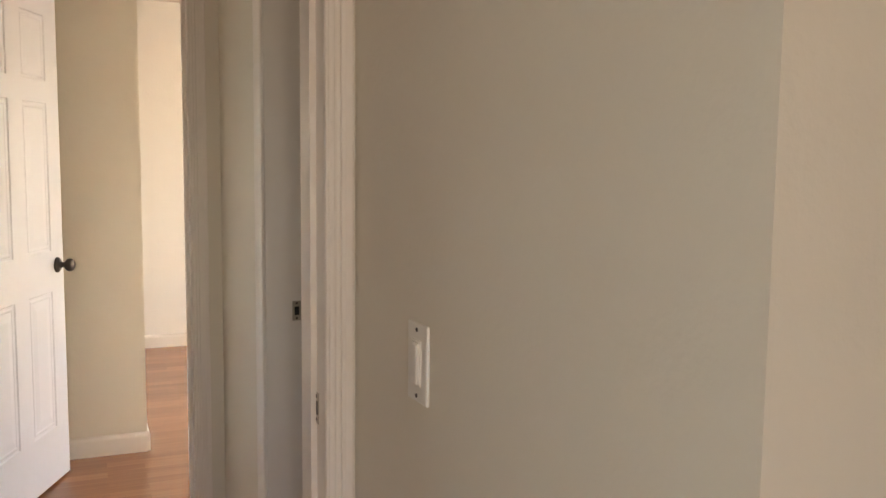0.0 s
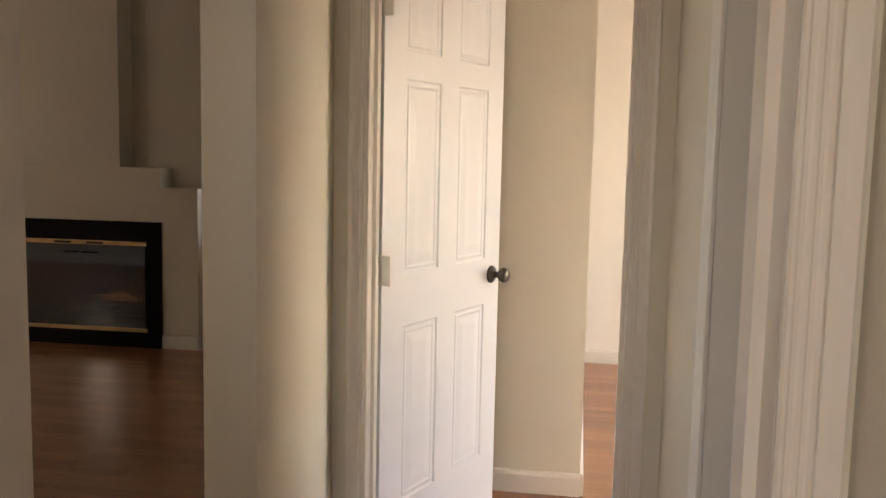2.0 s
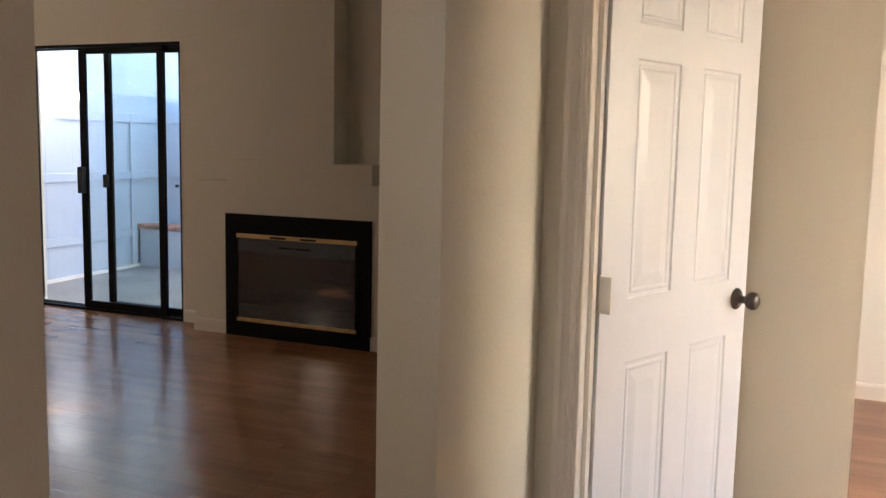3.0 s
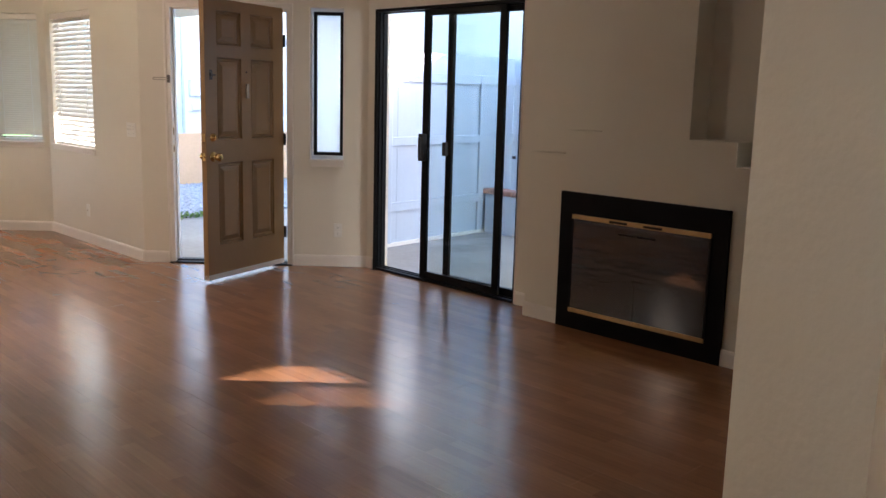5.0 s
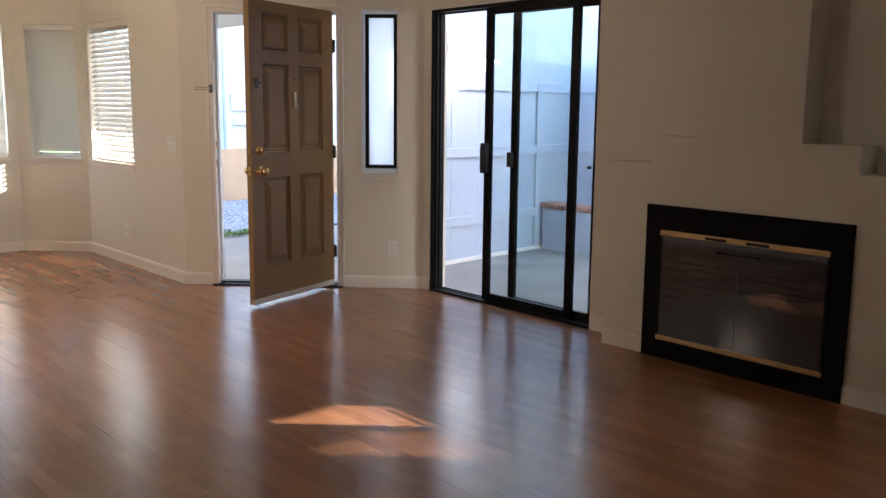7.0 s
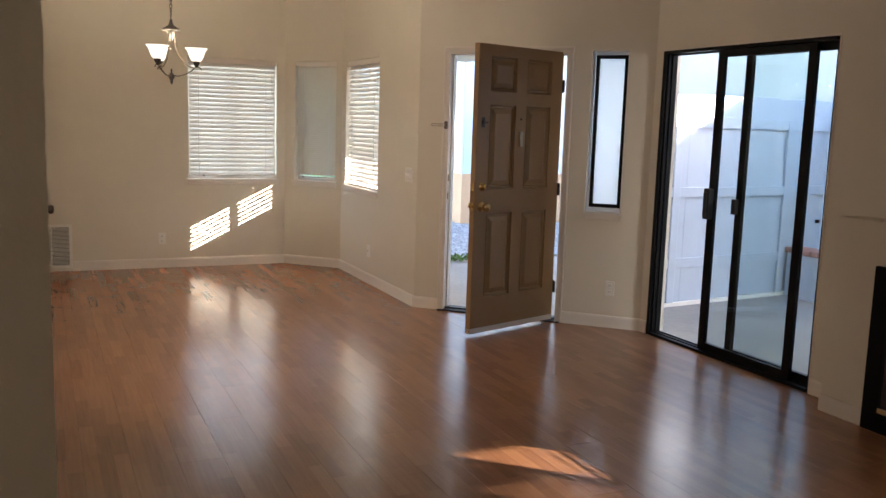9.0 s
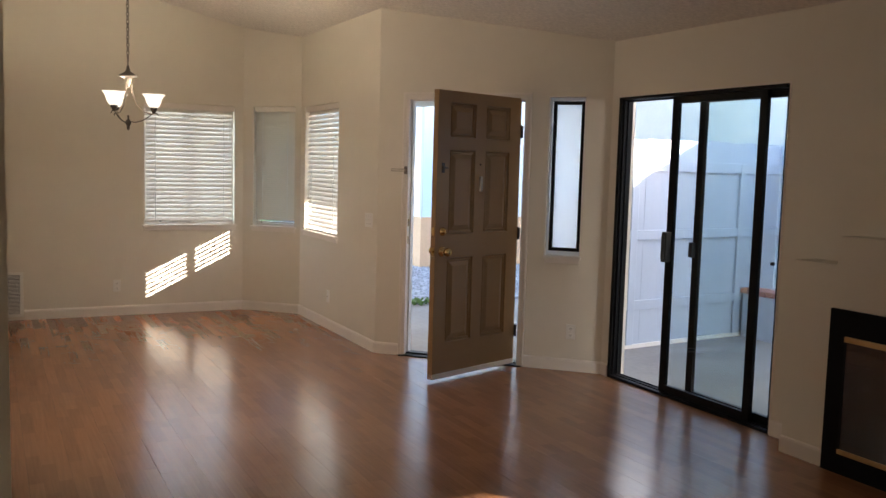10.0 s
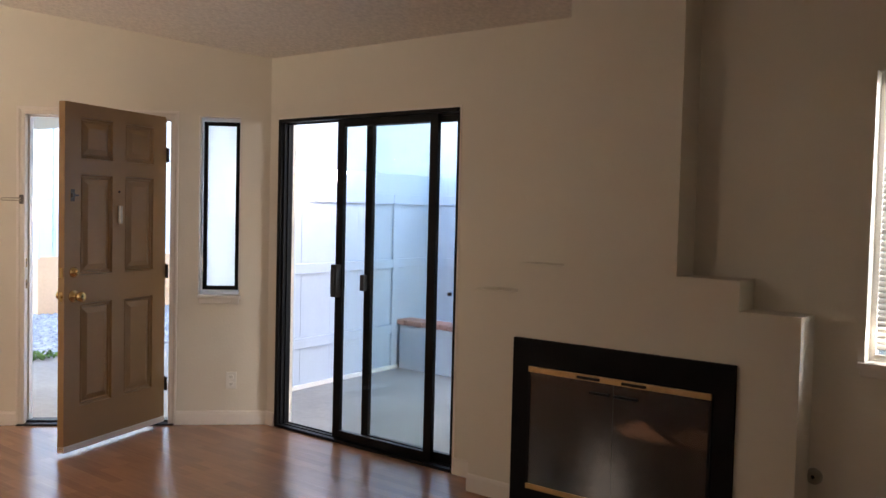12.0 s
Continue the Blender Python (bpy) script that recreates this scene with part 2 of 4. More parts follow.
def tube(points, radius, seg=8, bm=None):
    """A round tube along a list of points."""
    bm = bm or bmesh.new()
    pts = [Vector(p) for p in points]
    rings, up = [], Vector((0.01, 0.02, 1)).normalized()
    for i, p in enumerate(pts):
        d = (pts[min(i + 1, len(pts) - 1)] - pts[max(i - 1, 0)]).normalized()
        a = d.cross(up if abs(d.dot(up)) < 0.95 else Vector((1, 0, 0))).normalized()
        b = d.cross(a)
        r = radius[i] if isinstance(radius, (list, tuple)) else radius
        rings.append([bm.verts.new(p + a * r * math.cos(2 * math.pi * k / seg) + b * r * math.sin(2 * math.pi * k / seg)) for k in range(seg)])
    for a, b in zip(rings, rings[1:]):
        for i in range(seg):
            bm.faces.new((a[i], a[(i + 1) % seg], b[(i + 1) % seg], b[i]))
    bm.faces.new(rings[0]), bm.faces.new(rings[-1])
    return bm


# ---- plan ----
CEIL_LOW, SLOPE, NORTH = 2.465, 0.215, 8.165


def ceil_z(x, y):
    return CEIL_LOW + SLOPE * (NORTH - y)


def flat(h):
    return lambda x, y: h


def wall_mesh(a, b, oa, ob, openings, top, z0=0.0):
    """A solid wall from plan point a to b (room on its right), outer corners oa and ob, with openings (s0, s1, z0, z1)."""
    a, b, oa, ob = Vector(a), Vector(b), Vector(oa), Vector(ob)
    L = (b - a).length
    u = (b - a) / L
    n = Vector((-u.y, u.x))
    th = (oa - a).dot(n)
    ss = sorted({0.0, L} | {s for o in openings for s in o[:2]})
    zs = sorted({z0, 99.0} | {z for o in openings for z in o[2:]})
    bm, cache = bmesh.new(), {}

    def vert(i, k, out):
        if (i, k, out) not in cache:
            p = a + u * ss[i]
            if out:
                p = oa if i == 0 else ob if i == len(ss) - 1 else p + n * th
            z = top(p.x, p.y) if zs[k] == 99.0 else zs[k]
            cache[i, k, out] = bm.verts.new((p.x, p.y, z))
        return cache[i, k, out]

    def solid(i, k):
        if not (0 <= i < len(ss) - 1 and 0 <= k < len(zs) - 1):
            return False
        s, z = (ss[i] + ss[i + 1]) / 2, (zs[k] + min(zs[k + 1], 3)) / 2
        return not any(o[0] < s < o[1] and o[2] < z < o[3] for o in openings)

    for i in range(len(ss) - 1):
        for k in range(len(zs) - 1):
            if not solid(i, k):
                continue
            for out in (0, 1):
                bm.faces.new([vert(i, k, out), vert(i + 1, k, out), vert(i + 1, k + 1, out), vert(i, k + 1, out)])
            for di, dk, e in ((-1, 0, ((i, k), (i, k + 1))), (1, 0, ((i + 1, k), (i + 1, k + 1))), (0, -1, ((i, k), (i + 1, k))), (0, 1, ((i, k + 1), (i + 1, k + 1)))):
                if not solid(i + di, k + dk):
                    p, q = e
                    bm.faces.new([vert(*p, 0), vert(*q, 0), vert(*q, 1), vert(*p, 1)])
    return bm


def offset_corners(pts, th):
    """The outer corners of a run of walls of thickness th, mitred."""
    pts = [Vector(p) for p in pts]
    out = []
    for i, p in enumerate(pts):
        ns = []
        for j in (i - 1, i):
            if 0 <= j < len(pts) - 1:
                u = (pts[j + 1] - pts[j]).normalized()
                ns.append(Vector((-u.y, u.x)))
        if len(ns) == 1:
            out.append(p + ns[0] * th)
        else:
            h = (ns[0] + ns[1]).normalized()
            out.append(p + h * th / h.dot(ns[0]))
    return out


def frame_at(a, b):
    """The pose whose x runs from a to b on the floor and whose y points away from the room."""
    d = Vector(b) - Vector(a)
    return pose(a[0], a[1], 0, 0, 0, math.degrees(math.atan2(d.y, d.x)))


def baseboard(a, b, gaps=(), h=0.092, t=0.014, name="baseboard"):
    """White baseboard with an eased top along the room face from a to b, left out in the gaps (s0, s1)."""
    L = (Vector(b) - Vector(a)).length
    cuts, s = [], 0.0
    for g in sorted(gaps):
        cuts.append((s, g[0]))
        s = g[1]
    cuts.append((s, L))
    bm = bmesh.new()
    for s0, s1 in cuts:
        if s1 - s0 < 0.01:
            continue
        prof = [(0, 0), (-t, 0), (-t, h - 0.018), (-t * 0.75, h - 0.006), (-t * 0.3, h), (0, h)]
        e0 = [bm.verts.new((s0, y, z)) for y, z in prof]
        e1 = [bm.verts.new((s1, y, z)) for y, z in prof]
        for i in range(len(prof)):
            j = (i + 1) % len(prof)
            bm.faces.new((e0[i], e0[j], e1[j], e1[i]))
        bm.faces.new(e0), bm.faces.new(e1)
    bmesh.ops.transform(bm, matrix=frame_at(a, b), verts=bm.verts)
    return struct(name, bm, M_TRIM, "white painted wooden baseboard with an eased top edge")


# living room shell, walked with the room on the right
P_SW, P_W1, P_BAY, P_C43, P_C45, P_NE = (-9.31, 4.10), (-9.31, 6.392), (-8.866, 6.855), (-6.905, 6.855), (-5.63, NORTH), (-0.467, NORTH)
SHELL = [(-1.709, 3.32), (-1.709, 4.10), P_SW, P_W1, P_BAY, P_C43, P_C45, P_NE, (-0.467, 4.438), (-0.309, 4.372)]
OUT = offset_corners(SHELL, 0.15)
Z_SILL, Z_HEAD = 0.875, 2.062
DIAG = (Vector(P_C45) - Vector(P_C43)).length
s_of = lambda p: (Vector(p) - Vector(P_C43)).dot(Vector((P_C45[0] - P_C43[0], P_C45[1] - P_C43[1]))) / DIAG
DOOR_S0, DOOR_S1, DOOR_H = 0.24, 1.197, 2.058
SLIT_S0, SLIT_S1 = s_of((-5.958, 7.836)), s_of((-5.764, 8.02))
WALLS = [
    ("wall_west", 2, [(5.43 - 4.10, 6.305 - 4.10, Z_SILL, Z_HEAD)]),
    ("wall_bay", 3, [(0.115, 0.575, Z_SILL - 0.005, Z_HEAD + 0.005)]),
    ("wall_dining_north", 4, [(0.13, 1.055, Z_SILL - 0.01, Z_HEAD)]),
    ("wall_entry", 5, [(DOOR_S0, DOOR_S1, -0.01, DOOR_H), (SLIT_S0, SLIT_S1, 0.872, 2.064)]),
    ("wall_north", 6, [(-5.545 + 5.63, -4.015 + 5.63, -0.01, 2.055), (-1.885 + 5.63, -0.935 + 5.63, 0.90, 2.085)]),
]
for name, i, holes in WALLS:
    struct(name, wall_mesh(SHELL[i], SHELL[i + 1], OUT[i], OUT[i + 1], holes, ceil_z), M_WALL, "cream painted wall with orange-peel texture")
# Opening is unseen, cut for the nook fill lamp.
struct("wall_nook_west", wall_mesh(SHELL[0], SHELL[1], OUT[0], OUT[1], [(0.1, 0.66, 0.9, 2.08)], flat(3.9)), M_WALL, "cream painted wall")
# The raised second opening is unseen, cut for the south fill lamp.
struct("wall_south", wall_mesh(SHELL[1], SHELL[2], OUT[1], OUT[2], [(4.32, 5.12, -0.01, 2.04), (2.6, 4.18, 0.95, 2.05)], ceil_z), M_WALL, "cream painted wall")
# stub wall between living room and hall
bm = bmesh.new()
pts = [(-0.467, 4.438), (-0.309, 4.372), (-0.287, 4.919), (-0.309, 4.921), (-0.309, 8.4), (-0.467, 8.4)]
lo = [bm.verts.new((x, y, 0)) for x, y in pts]
hi = [bm.verts.new((x, y, ceil_z(x, y))) for x, y in pts]
bm.faces.new(lo), bm.faces.new(hi)
for i in range(len(pts)):
    bm.faces.new((lo[i], lo[(i + 1) % len(pts)], hi[(i + 1) % len(pts)], hi[i]))
struct("wall_east", bm, M_WALL, "cream painted wall end with square corners")

# hall, start room and bedroom
XR, YP0, YP1, YD0, YD1 = 0.65, 3.155, 3.32, 4.92, 5.05
H = 2.44
HD = 2.048
struct("wall_partition_west", boxes((-1.86, -0.253, YP0, YP1 + 0.1, 0, 3.9)), M_WALL, "cream painted wall")
struct("wall_partition_header", boxes((-0.233, 0.557, YP0, YP1, HD, 3.9)), M_WALL, "cream painted wall over a doorway")
struct("wall_partition_east", boxes((0.557, 0.80, YP0, YP1, 0, H)), M_WALL, "cream painted wall")
struct("wall_switch", wall_mesh((0.611, YP0), (0.649, 2.22), (0.80, YP0), (0.80, 2.22), [], flat(H)), M_WALL, "cream painted wall with orange-peel texture")
struct("wall_start_north", boxes((0.80, 3.15, 2.22, 2.37, 0, H)), M_WALL, "cream painted wall with orange-peel texture")
struct("wall_start_east", boxes((3.0, 3.15, 0, 2.22, 0, H)), M_WALL)
struct("wall_start_south", wall_mesh((3.15, 0.0), (-2.35, 0.0), (3.15, -0.15), (-2.35, -0.15), [(3.14, 3.56, 0.9, 2.1)], flat(H)), M_WALL)
# Unseen opening, cut for the west fill lamp.
struct("wall_start_west", wall_mesh((-2.2, 0.0), (-2.2, YP0), (-2.35, 0.0), (-2.35, YP0), [(1.42, 2.48, 0.9, 2.1)], flat(H)), M_WALL)
struct("wall_start_north_west", boxes((-2.2, -1.86, YP0, YP1, 0, H)), M_WALL)
struct("wall_hall_east", wall_mesh((XR, YD0), (XR, YP1), (0.79, YD0), (0.79, YP1), [(YD0 - 4.158, YD0 - 3.422, -0.01, HD)], flat(H)), M_WALL, "cream painted wall")
struct("wall_closet", boxes((0.79, 2.4, YP1 - 0.1, YP1, 0, H), (2.4, 2.5, YP1, YD0, 0, H)), M_WALL, "cream painted wall")
struct("wall_bedroom_south", wall_mesh((3.95, YD1), (-0.309, YD1), (3.95, YD0), (-0.309, YD0), [(3.95 - 0.56, 3.95 + 0.2, -0.01, HD)], flat(H)), M_WALL, "cream painted wall")
struct("wall_bedroom_closet", boxes((-0.309, 0.447, 5.94, 8.26, 0, H)), M_WALL, "cream painted wall end")
struct("wall_bedroom_north", boxes((0.447, 4.1, 8.265, 8.41, 0, H)), M_WALL_WHITE, "pale painted wall")
struct("wall_bedroom_east", wall_mesh((4.0, 8.265), (4.0, YD0), (4.15, 8.265), (4.15, YD0), [(0.7, 2.4, 0.8, 2.1)], flat(H)), M_WALL_WHITE, "pale painted wall")

# floors and ceilings
bm = bmesh.new()
pts = [(-9.46, 1.3), (4.15, 1.3), (4.15, 8.41), (-5.69, 8.315), (-6.97, 7.0), (-8.93, 7.0), (-9.46, 6.45)]
lo, hi = [bm.verts.new((x, y, -0.4)) for x, y in pts], [bm.verts.new((x, y, -0.014)) for x, y in pts]
bm.faces.new(lo), bm.faces.new(hi)
for i in range(len(pts)):
    bm.faces.new((lo[i], lo[(i + 1) % len(pts)], hi[(i + 1) % len(pts)], hi[i]))
box(bm, -2.35, 4.15, -0.15, 1.3, -0.4, -0.014)
struct("floor", bm, M_SEAM, "laminate floor on a concrete slab")
bm = bmesh.new()
cs = [(-9.46, 1.4), (-0.31, 1.4), (-0.31, 8.42), (-9.46, 8.42)]
v0 = [bm.verts.new((x, y, ceil_z(x, y))) for x, y in cs]
v1 = [bm.verts.new((x, y, ceil_z(x, y) + 0.18)) for x, y in cs]
bm.faces.new(v0), bm.faces.new(v1)
for i in range(4):
    bm.faces.new((v0[i], v0[(i + 1) % 4], v1[(i + 1) % 4], v1[i]))
struct("ceiling", bm, M_CEIL, "sloping sprayed popcorn ceiling")
struct("ceiling_hall", boxes((-0.467, 2.5, YP0, YD0, H, H + 0.1)), M_CEIL, "flat ceiling")
struct("ceiling_start_room", boxes((-2.35, 3.15, -0.15, YP0, H, H + 0.1)), M_CEIL, "flat ceiling")
struct("ceiling_bedroom", boxes((-0.309, 4.15, YD0, 8.41, H, H + 0.1)), M_CEIL, "flat ceiling")
struct("wall_gable_south", boxes((-9.46, -0.3, 1.3, 1.4, 0, 3.95)), M_WALL, "cream painted wall")
struct("wall_header_hall", boxes((-0.467, -0.309, YP1, 4.372, H, 3.6)), M_WALL, "cream painted wall over the hall entrance")

# ground outdoors
struct("ground", boxes((-300, 300, -300, 400, -0.5, -0.14)), M_GROUND, "bare earth ground")

# ---- doors ----
ROWS_Z = ((0.245, 0.85), (1.02, 1.61), (1.70, 1.94))


ROWS_IN = ((0.23, 0.80), (0.965, 1.565), (1.65, 1.91))


def panel_leaf(w, h, t, cols, rows, depth=0.009):
    """A moulded panel door leaf, x from the hinge, y over its thickness, with raised fields on both faces."""
    bm = bmesh.new()
    xs = sorted({0.0, w} | {x for c in cols for x in c})
    zs = sorted({0.0, h} | {z for r in rows for z in r})
    for y, sgn in ((0.0, 1), (t, -1)):
        for i in range(len(xs) - 1):
            for k in range(len(zs) - 1):
                x0, x1, z0, z1 = xs[i], xs[i + 1], zs[k], zs[k + 1]
                pan = (x0, x1) in cols and (z0, z1) in rows
                rings = [(0, 0), (0.004, 0.85), (0.012, 1), (0.016, 0.55), (0.021, 0.5), (0.026, 0.9), (0.031, 0.85), (0.06, 0.15)] if pan else [(0, 0)]
                prev = None
                for ins, d in rings:
                    yy = y + sgn * d * depth
                    q = [bm.verts.new(v) for v in ((x0 + ins, yy, z0 + ins), (x1 - ins, yy, z0 + ins), (x1 - ins, yy, z1 - ins), (x0 + ins, yy, z1 - ins))]
                    if prev:
                        for j in range(4):
                            bm.faces.new((prev[j], prev[(j + 1) % 4], q[(j + 1) % 4], q[j]))
                    prev = q
                bm.faces.new(prev)
    bmesh.ops.remove_doubles(bm, verts=bm.verts, dist=0.0002)
    es = [e for e in bm.edges if e.is_boundary]
    bmesh.ops.bridge_loops(bm, edges=es)
    return bm


def knob_mesh(side=1, key=False, scale=1.0):
    """A round door knob with its rose, standing out along y."""
    prof = [(0.0325, 0), (0.0325, 0.004), (0.028, 0.009), (0.013, 0.011), (0.011, 0.028), (0.014, 0.034), (0.024, 0.041), (0.0275, 0.052), (0.025, 0.063), (0.017, 0.069), (0.0, 0.070)]
    m = pose(0, 0, 0, -90 if side > 0 else 90)
    return lathe([(r * scale, z * scale) for r, z in prof], 28, m=m)


def move(bm, *m):
    bmesh.ops.transform(bm, matrix=m[0] if m else Matrix(), verts=bm.verts)
    return bm


def hinge(parent, m, mat, name="hinge"):
    bm = boxes((-0.034, 0.0, -0.0025, 0.0025, -0.045, 0.045), (0.0, 0.034, -0.0025, 0.0025, -0.045, 0.045))
    tube([(0, 0, -0.048), (0, 0, 0.048)], 0.006, 8, bm)
    for z in (-0.03, 0.0, 0.03):
        box(bm, 0.014, 0.02, -0.004, 0.004, z - 0.003, z + 0.003)
    return part(name, move(bm, m), mat, parent)


def entry_door():
    w, h, t = 0.89, 2.02, 0.044
    m = pose(-6.103, 7.679, 0.03, 0, 0, -71.6)
    d = thing("front_door", "open tan-painted six-panel entry door with brass knobs", "door", m)
    cols = ((0.125, 0.39), (0.50, 0.765))
    leaf = part("door_leaf", panel_leaf(w, h, t, cols, ROWS_Z, 0.015), M_DOORB, d)
    leaf.location = (0, -t, 0)
    kz = 0.90
    for nm, z, sc in (("door_knob", kz, 1.12), ("deadbolt", kz + 0.14, 1.0)):
        bm = knob_mesh(1, scale=sc) if nm == "door_knob" else lathe([(0.031, 0), (0.031, 0.006), (0.024, 0.012), (0.02, 0.02), (0.0, 0.021)], 24, m=pose(0, 0, 0, -90))
        if nm == "deadbolt":
            box(bm, -0.005, 0.005, 0.018, 0.034, -0.015, 0.015, bevel=0.002)
        move(bm, pose(w - 0.07, 0, z))
        part(nm, bm, M_BRASS, d, "polished brass", smooth=True)
    part("outer_knob", move(knob_mesh(-1), pose(w - 0.07, -t, kz)), M_BRASS, d, smooth=True)
    part("latch_plate", boxes((w - 0.001, w + 0.0015, -t + 0.01, -0.01, kz - 0.028, kz + 0.028), (w, w + 0.008, -t + 0.017, -0.017, kz - 0.008, kz + 0.008)), M_BRASS, d)
    part("bolt_plate", boxes((w - 0.001, w + 0.0015, -t + 0.01, -0.01, kz + 0.112, kz + 0.168)), M_BRASS, d)
    part("door_sweep", boxes((0.0, w, -t - 0.004, 0.004, -0.008, 0.03), bevel=0.002), M_TRIM, d, "white rubber-edged door sweep")
    # swing guard plate, viewer and chime on the face
    bm = boxes((w - 0.075, w - 0.045, 0.0, 0.004, 1.45, 1.52), (w - 0.06, w - 0.04, 0.004, 0.022, 1.472, 1.498), (w - 0.1, w - 0.06, 0.004, 0.012, 1.48, 1.49), bevel=0.0015)
    part("swing_guard_catch", bm, M_PEWTER, d, "dark nickel swing guard catch")
    part("door_viewer", lathe([(0.007, 0), (0.007, 0.004), (0.0, 0.005)], 12, m=pose(w / 2, 0, 1.515, -90)), M_BLACK, d)
    bm = boxes((w / 2 - 0.013, w / 2 + 0.013, 0.0, 0.02, 1.32, 1.43), bevel=0.006)
    part("door_knocker", bm, M_NICKEL, d, "small brushed metal knocker plate")
    for z in (0.25, 1.0, 1.77):
        hinge(d, pose(-0.006, 0.0, z, 0, 0, 62), M_PEWTER)
    return d


def white_door():
    w, h, t = 0.762, 2.015, 0.035
    m = pose(-0.172, 5.046, 0.012, 0, 0, 67.9)
    d = thing("bedroom_door", "open white six-panel interior door with a dark knob", "door", m)
    cols = ((0.12, 0.325), (0.44, 0.65))
    part("door_leaf", panel_leaf(w, h, t, cols, ROWS_IN, 0.005), M_DOORW, d)
    part("door_knob", move(knob_mesh(-1), pose(w - 0.06, 0, 0.903)), M_PEWTER, d, "dark pewter", smooth=True)
    part("far_knob", move(knob_mesh(1), pose(w - 0.06, t, 0.903)), M_PEWTER, d, smooth=True)
    part("latch_plate", boxes((w - 0.001, w + 0.001, 0.006, t - 0.006, 0.875, 0.931)), M_PEWTER, d)
    for z in (0.22, 1.01, 1.80):
        hinge(d, pose(-0.004, 0.0, z - 0.02, 0, 0, 90), M_PLASTIC)
    return d


def casing(name, m, s0, s1, h, w=0.057, t=0.016):
    """Moulded door casing round an opening s0..s1 of height h, on the face y=0 looking to -y: two legs and a head."""
    c = tagged(new(name), "white painted moulded door casing", kind="structure")
    c.matrix_world = m
    prof = [(0, 0), (0, 0.007), (0.002, 0.0096), (0.005, 0.0096), (0.007, 0.0082), (0.010, 0.0082), (0.012, 0.0096), (0.0155, 0.0096), (0.0175, 0.0082), (0.0205, 0.0082), (0.0225, 0.0096), (0.026, 0.0096),
            (0.028, 0.008), (w - 0.020, 0.0125), (w - 0.014, 0.0155), (w - 0.003, t), (w, t - 0.002), (w, 0)]

    def run(name, pts):
        bm = bmesh.new()
        e0, e1 = [bm.verts.new(p[0]) for p in pts], [bm.verts.new(p[1]) for p in pts]
        for i in range(len(pts)):
            j = (i + 1) % len(pts)
            bm.faces.new((e0[i], e0[j], e1[j], e1[i]))
        bm.faces.new(e0), bm.faces.new(e1)
        part(name, bm, M_TRIM, c)
    run("casing_leg", [((s0 - d, -y, 0), (s0 - d, -y, h + d)) for d, y in prof])
    run("casing_leg", [((s1 + d, -y, 0), (s1 + d, -y, h + d)) for d, y in prof])
    run("casing_head", [((s0 - d, -y, h + d), (s1 + d, -y, h + d)) for d, y in prof])
    return c


def lining(name, m, s0, s1, h, depth, t=0.018, stop=None):
    """Door jamb lining inside an opening, with its stop."""
    j = tagged(new(name), "white painted door jamb", kind="structure")
    j.matrix_world = m
    rows = [("jamb_leg", s0 - t, s0, 0, depth, 0, h + t), ("jamb_leg", s1, s1 + t, 0, depth, 0, h + t), ("jamb_head", s0, s1, 0, depth, h, h + t)]
    if stop is not None:
        rows += [("door_stop", s0, s0 + 0.011, stop, stop + 0.035, 0, h), ("door_stop", s1 - 0.011, s1, stop, stop + 0.035, 0, h), ("door_stop", s0 + 0.011, s1 - 0.011, stop, stop + 0.035, h - 0.011, h)]
    for r in rows:
        part(r[0], boxes(r[1:]), M_TRIM, j)
    return j


F_ENTRY = frame_at(P_C43, P_C45)
entry_door()
casing("door_casing_entry", F_ENTRY, 0.258, 1.178, 2.04, w=0.052)
lining("door_jamb_entry", F_ENTRY @ pose(0, 0.001, 0), 0.258, 1.178, 2.04, 0.148, stop=0.05)
struct("door_threshold", move(boxes((0.258, 1.178, -0.035, 0.16, -0.004, 0.012), (0.258, 1.178, 0.03, 0.075, 0.012, 0.022), (0.215, 0.258, -0.04, -0.016, 0.0, 0.01), (1.178, 1.22, -0.04, -0.016, 0.0, 0.01), bevel=0.003), F_ENTRY), M_BLACK, "dark bronze metal door threshold")
g = thing("swing_guard", "brass-toned swing guard bar on the entry door casing", "door latch", F_ENTRY @ pose(0.236, -0.016, 1.485))
bm = tube([(-0.11, -0.016, 0.008), (0.004, -0.016, 0.008)], 0.0035)
tube([(-0.11, -0.016, -0.008), (0.004, -0.016, -0.008)], 0.0035, 8, bm)
tube([(-0.11, -0.016, 0.008), (-0.116, -0.016, 0.0), (-0.11, -0.016, -0.008)], 0.0035, 8, bm)
part("guard_bar", bm, M_NICKEL, g)
part("guard_plate", boxes((-0.008, 0.018, -0.008, 0.0, -0.03, 0.03), (-0.006, 0.012, -0.02, -0.008, -0.022, -0.01), (-0.006, 0.012, -0.02, -0.008, 0.01, 0.022), bevel=0.003), M_PEWTER, g)
for z, hh in ((0.93, 0.03), (1.07, 0.03)):
    sp = thing("strike_plate", "brass strike plate on the white entry jamb", "strike plate", F_ENTRY @ pose(0.258, 0.022, z))
    part("plate", boxes((0.0, 0.0015, -0.012, 0.012, -hh, hh)), M_BRASS, sp)
    # Hole drawn as a near-black patch, its inner shade put into the colour.
    part("hole", boxes((0.0015, 0.002, -0.006, 0.006, -0.011, 0.011)), M_DARK, sp)

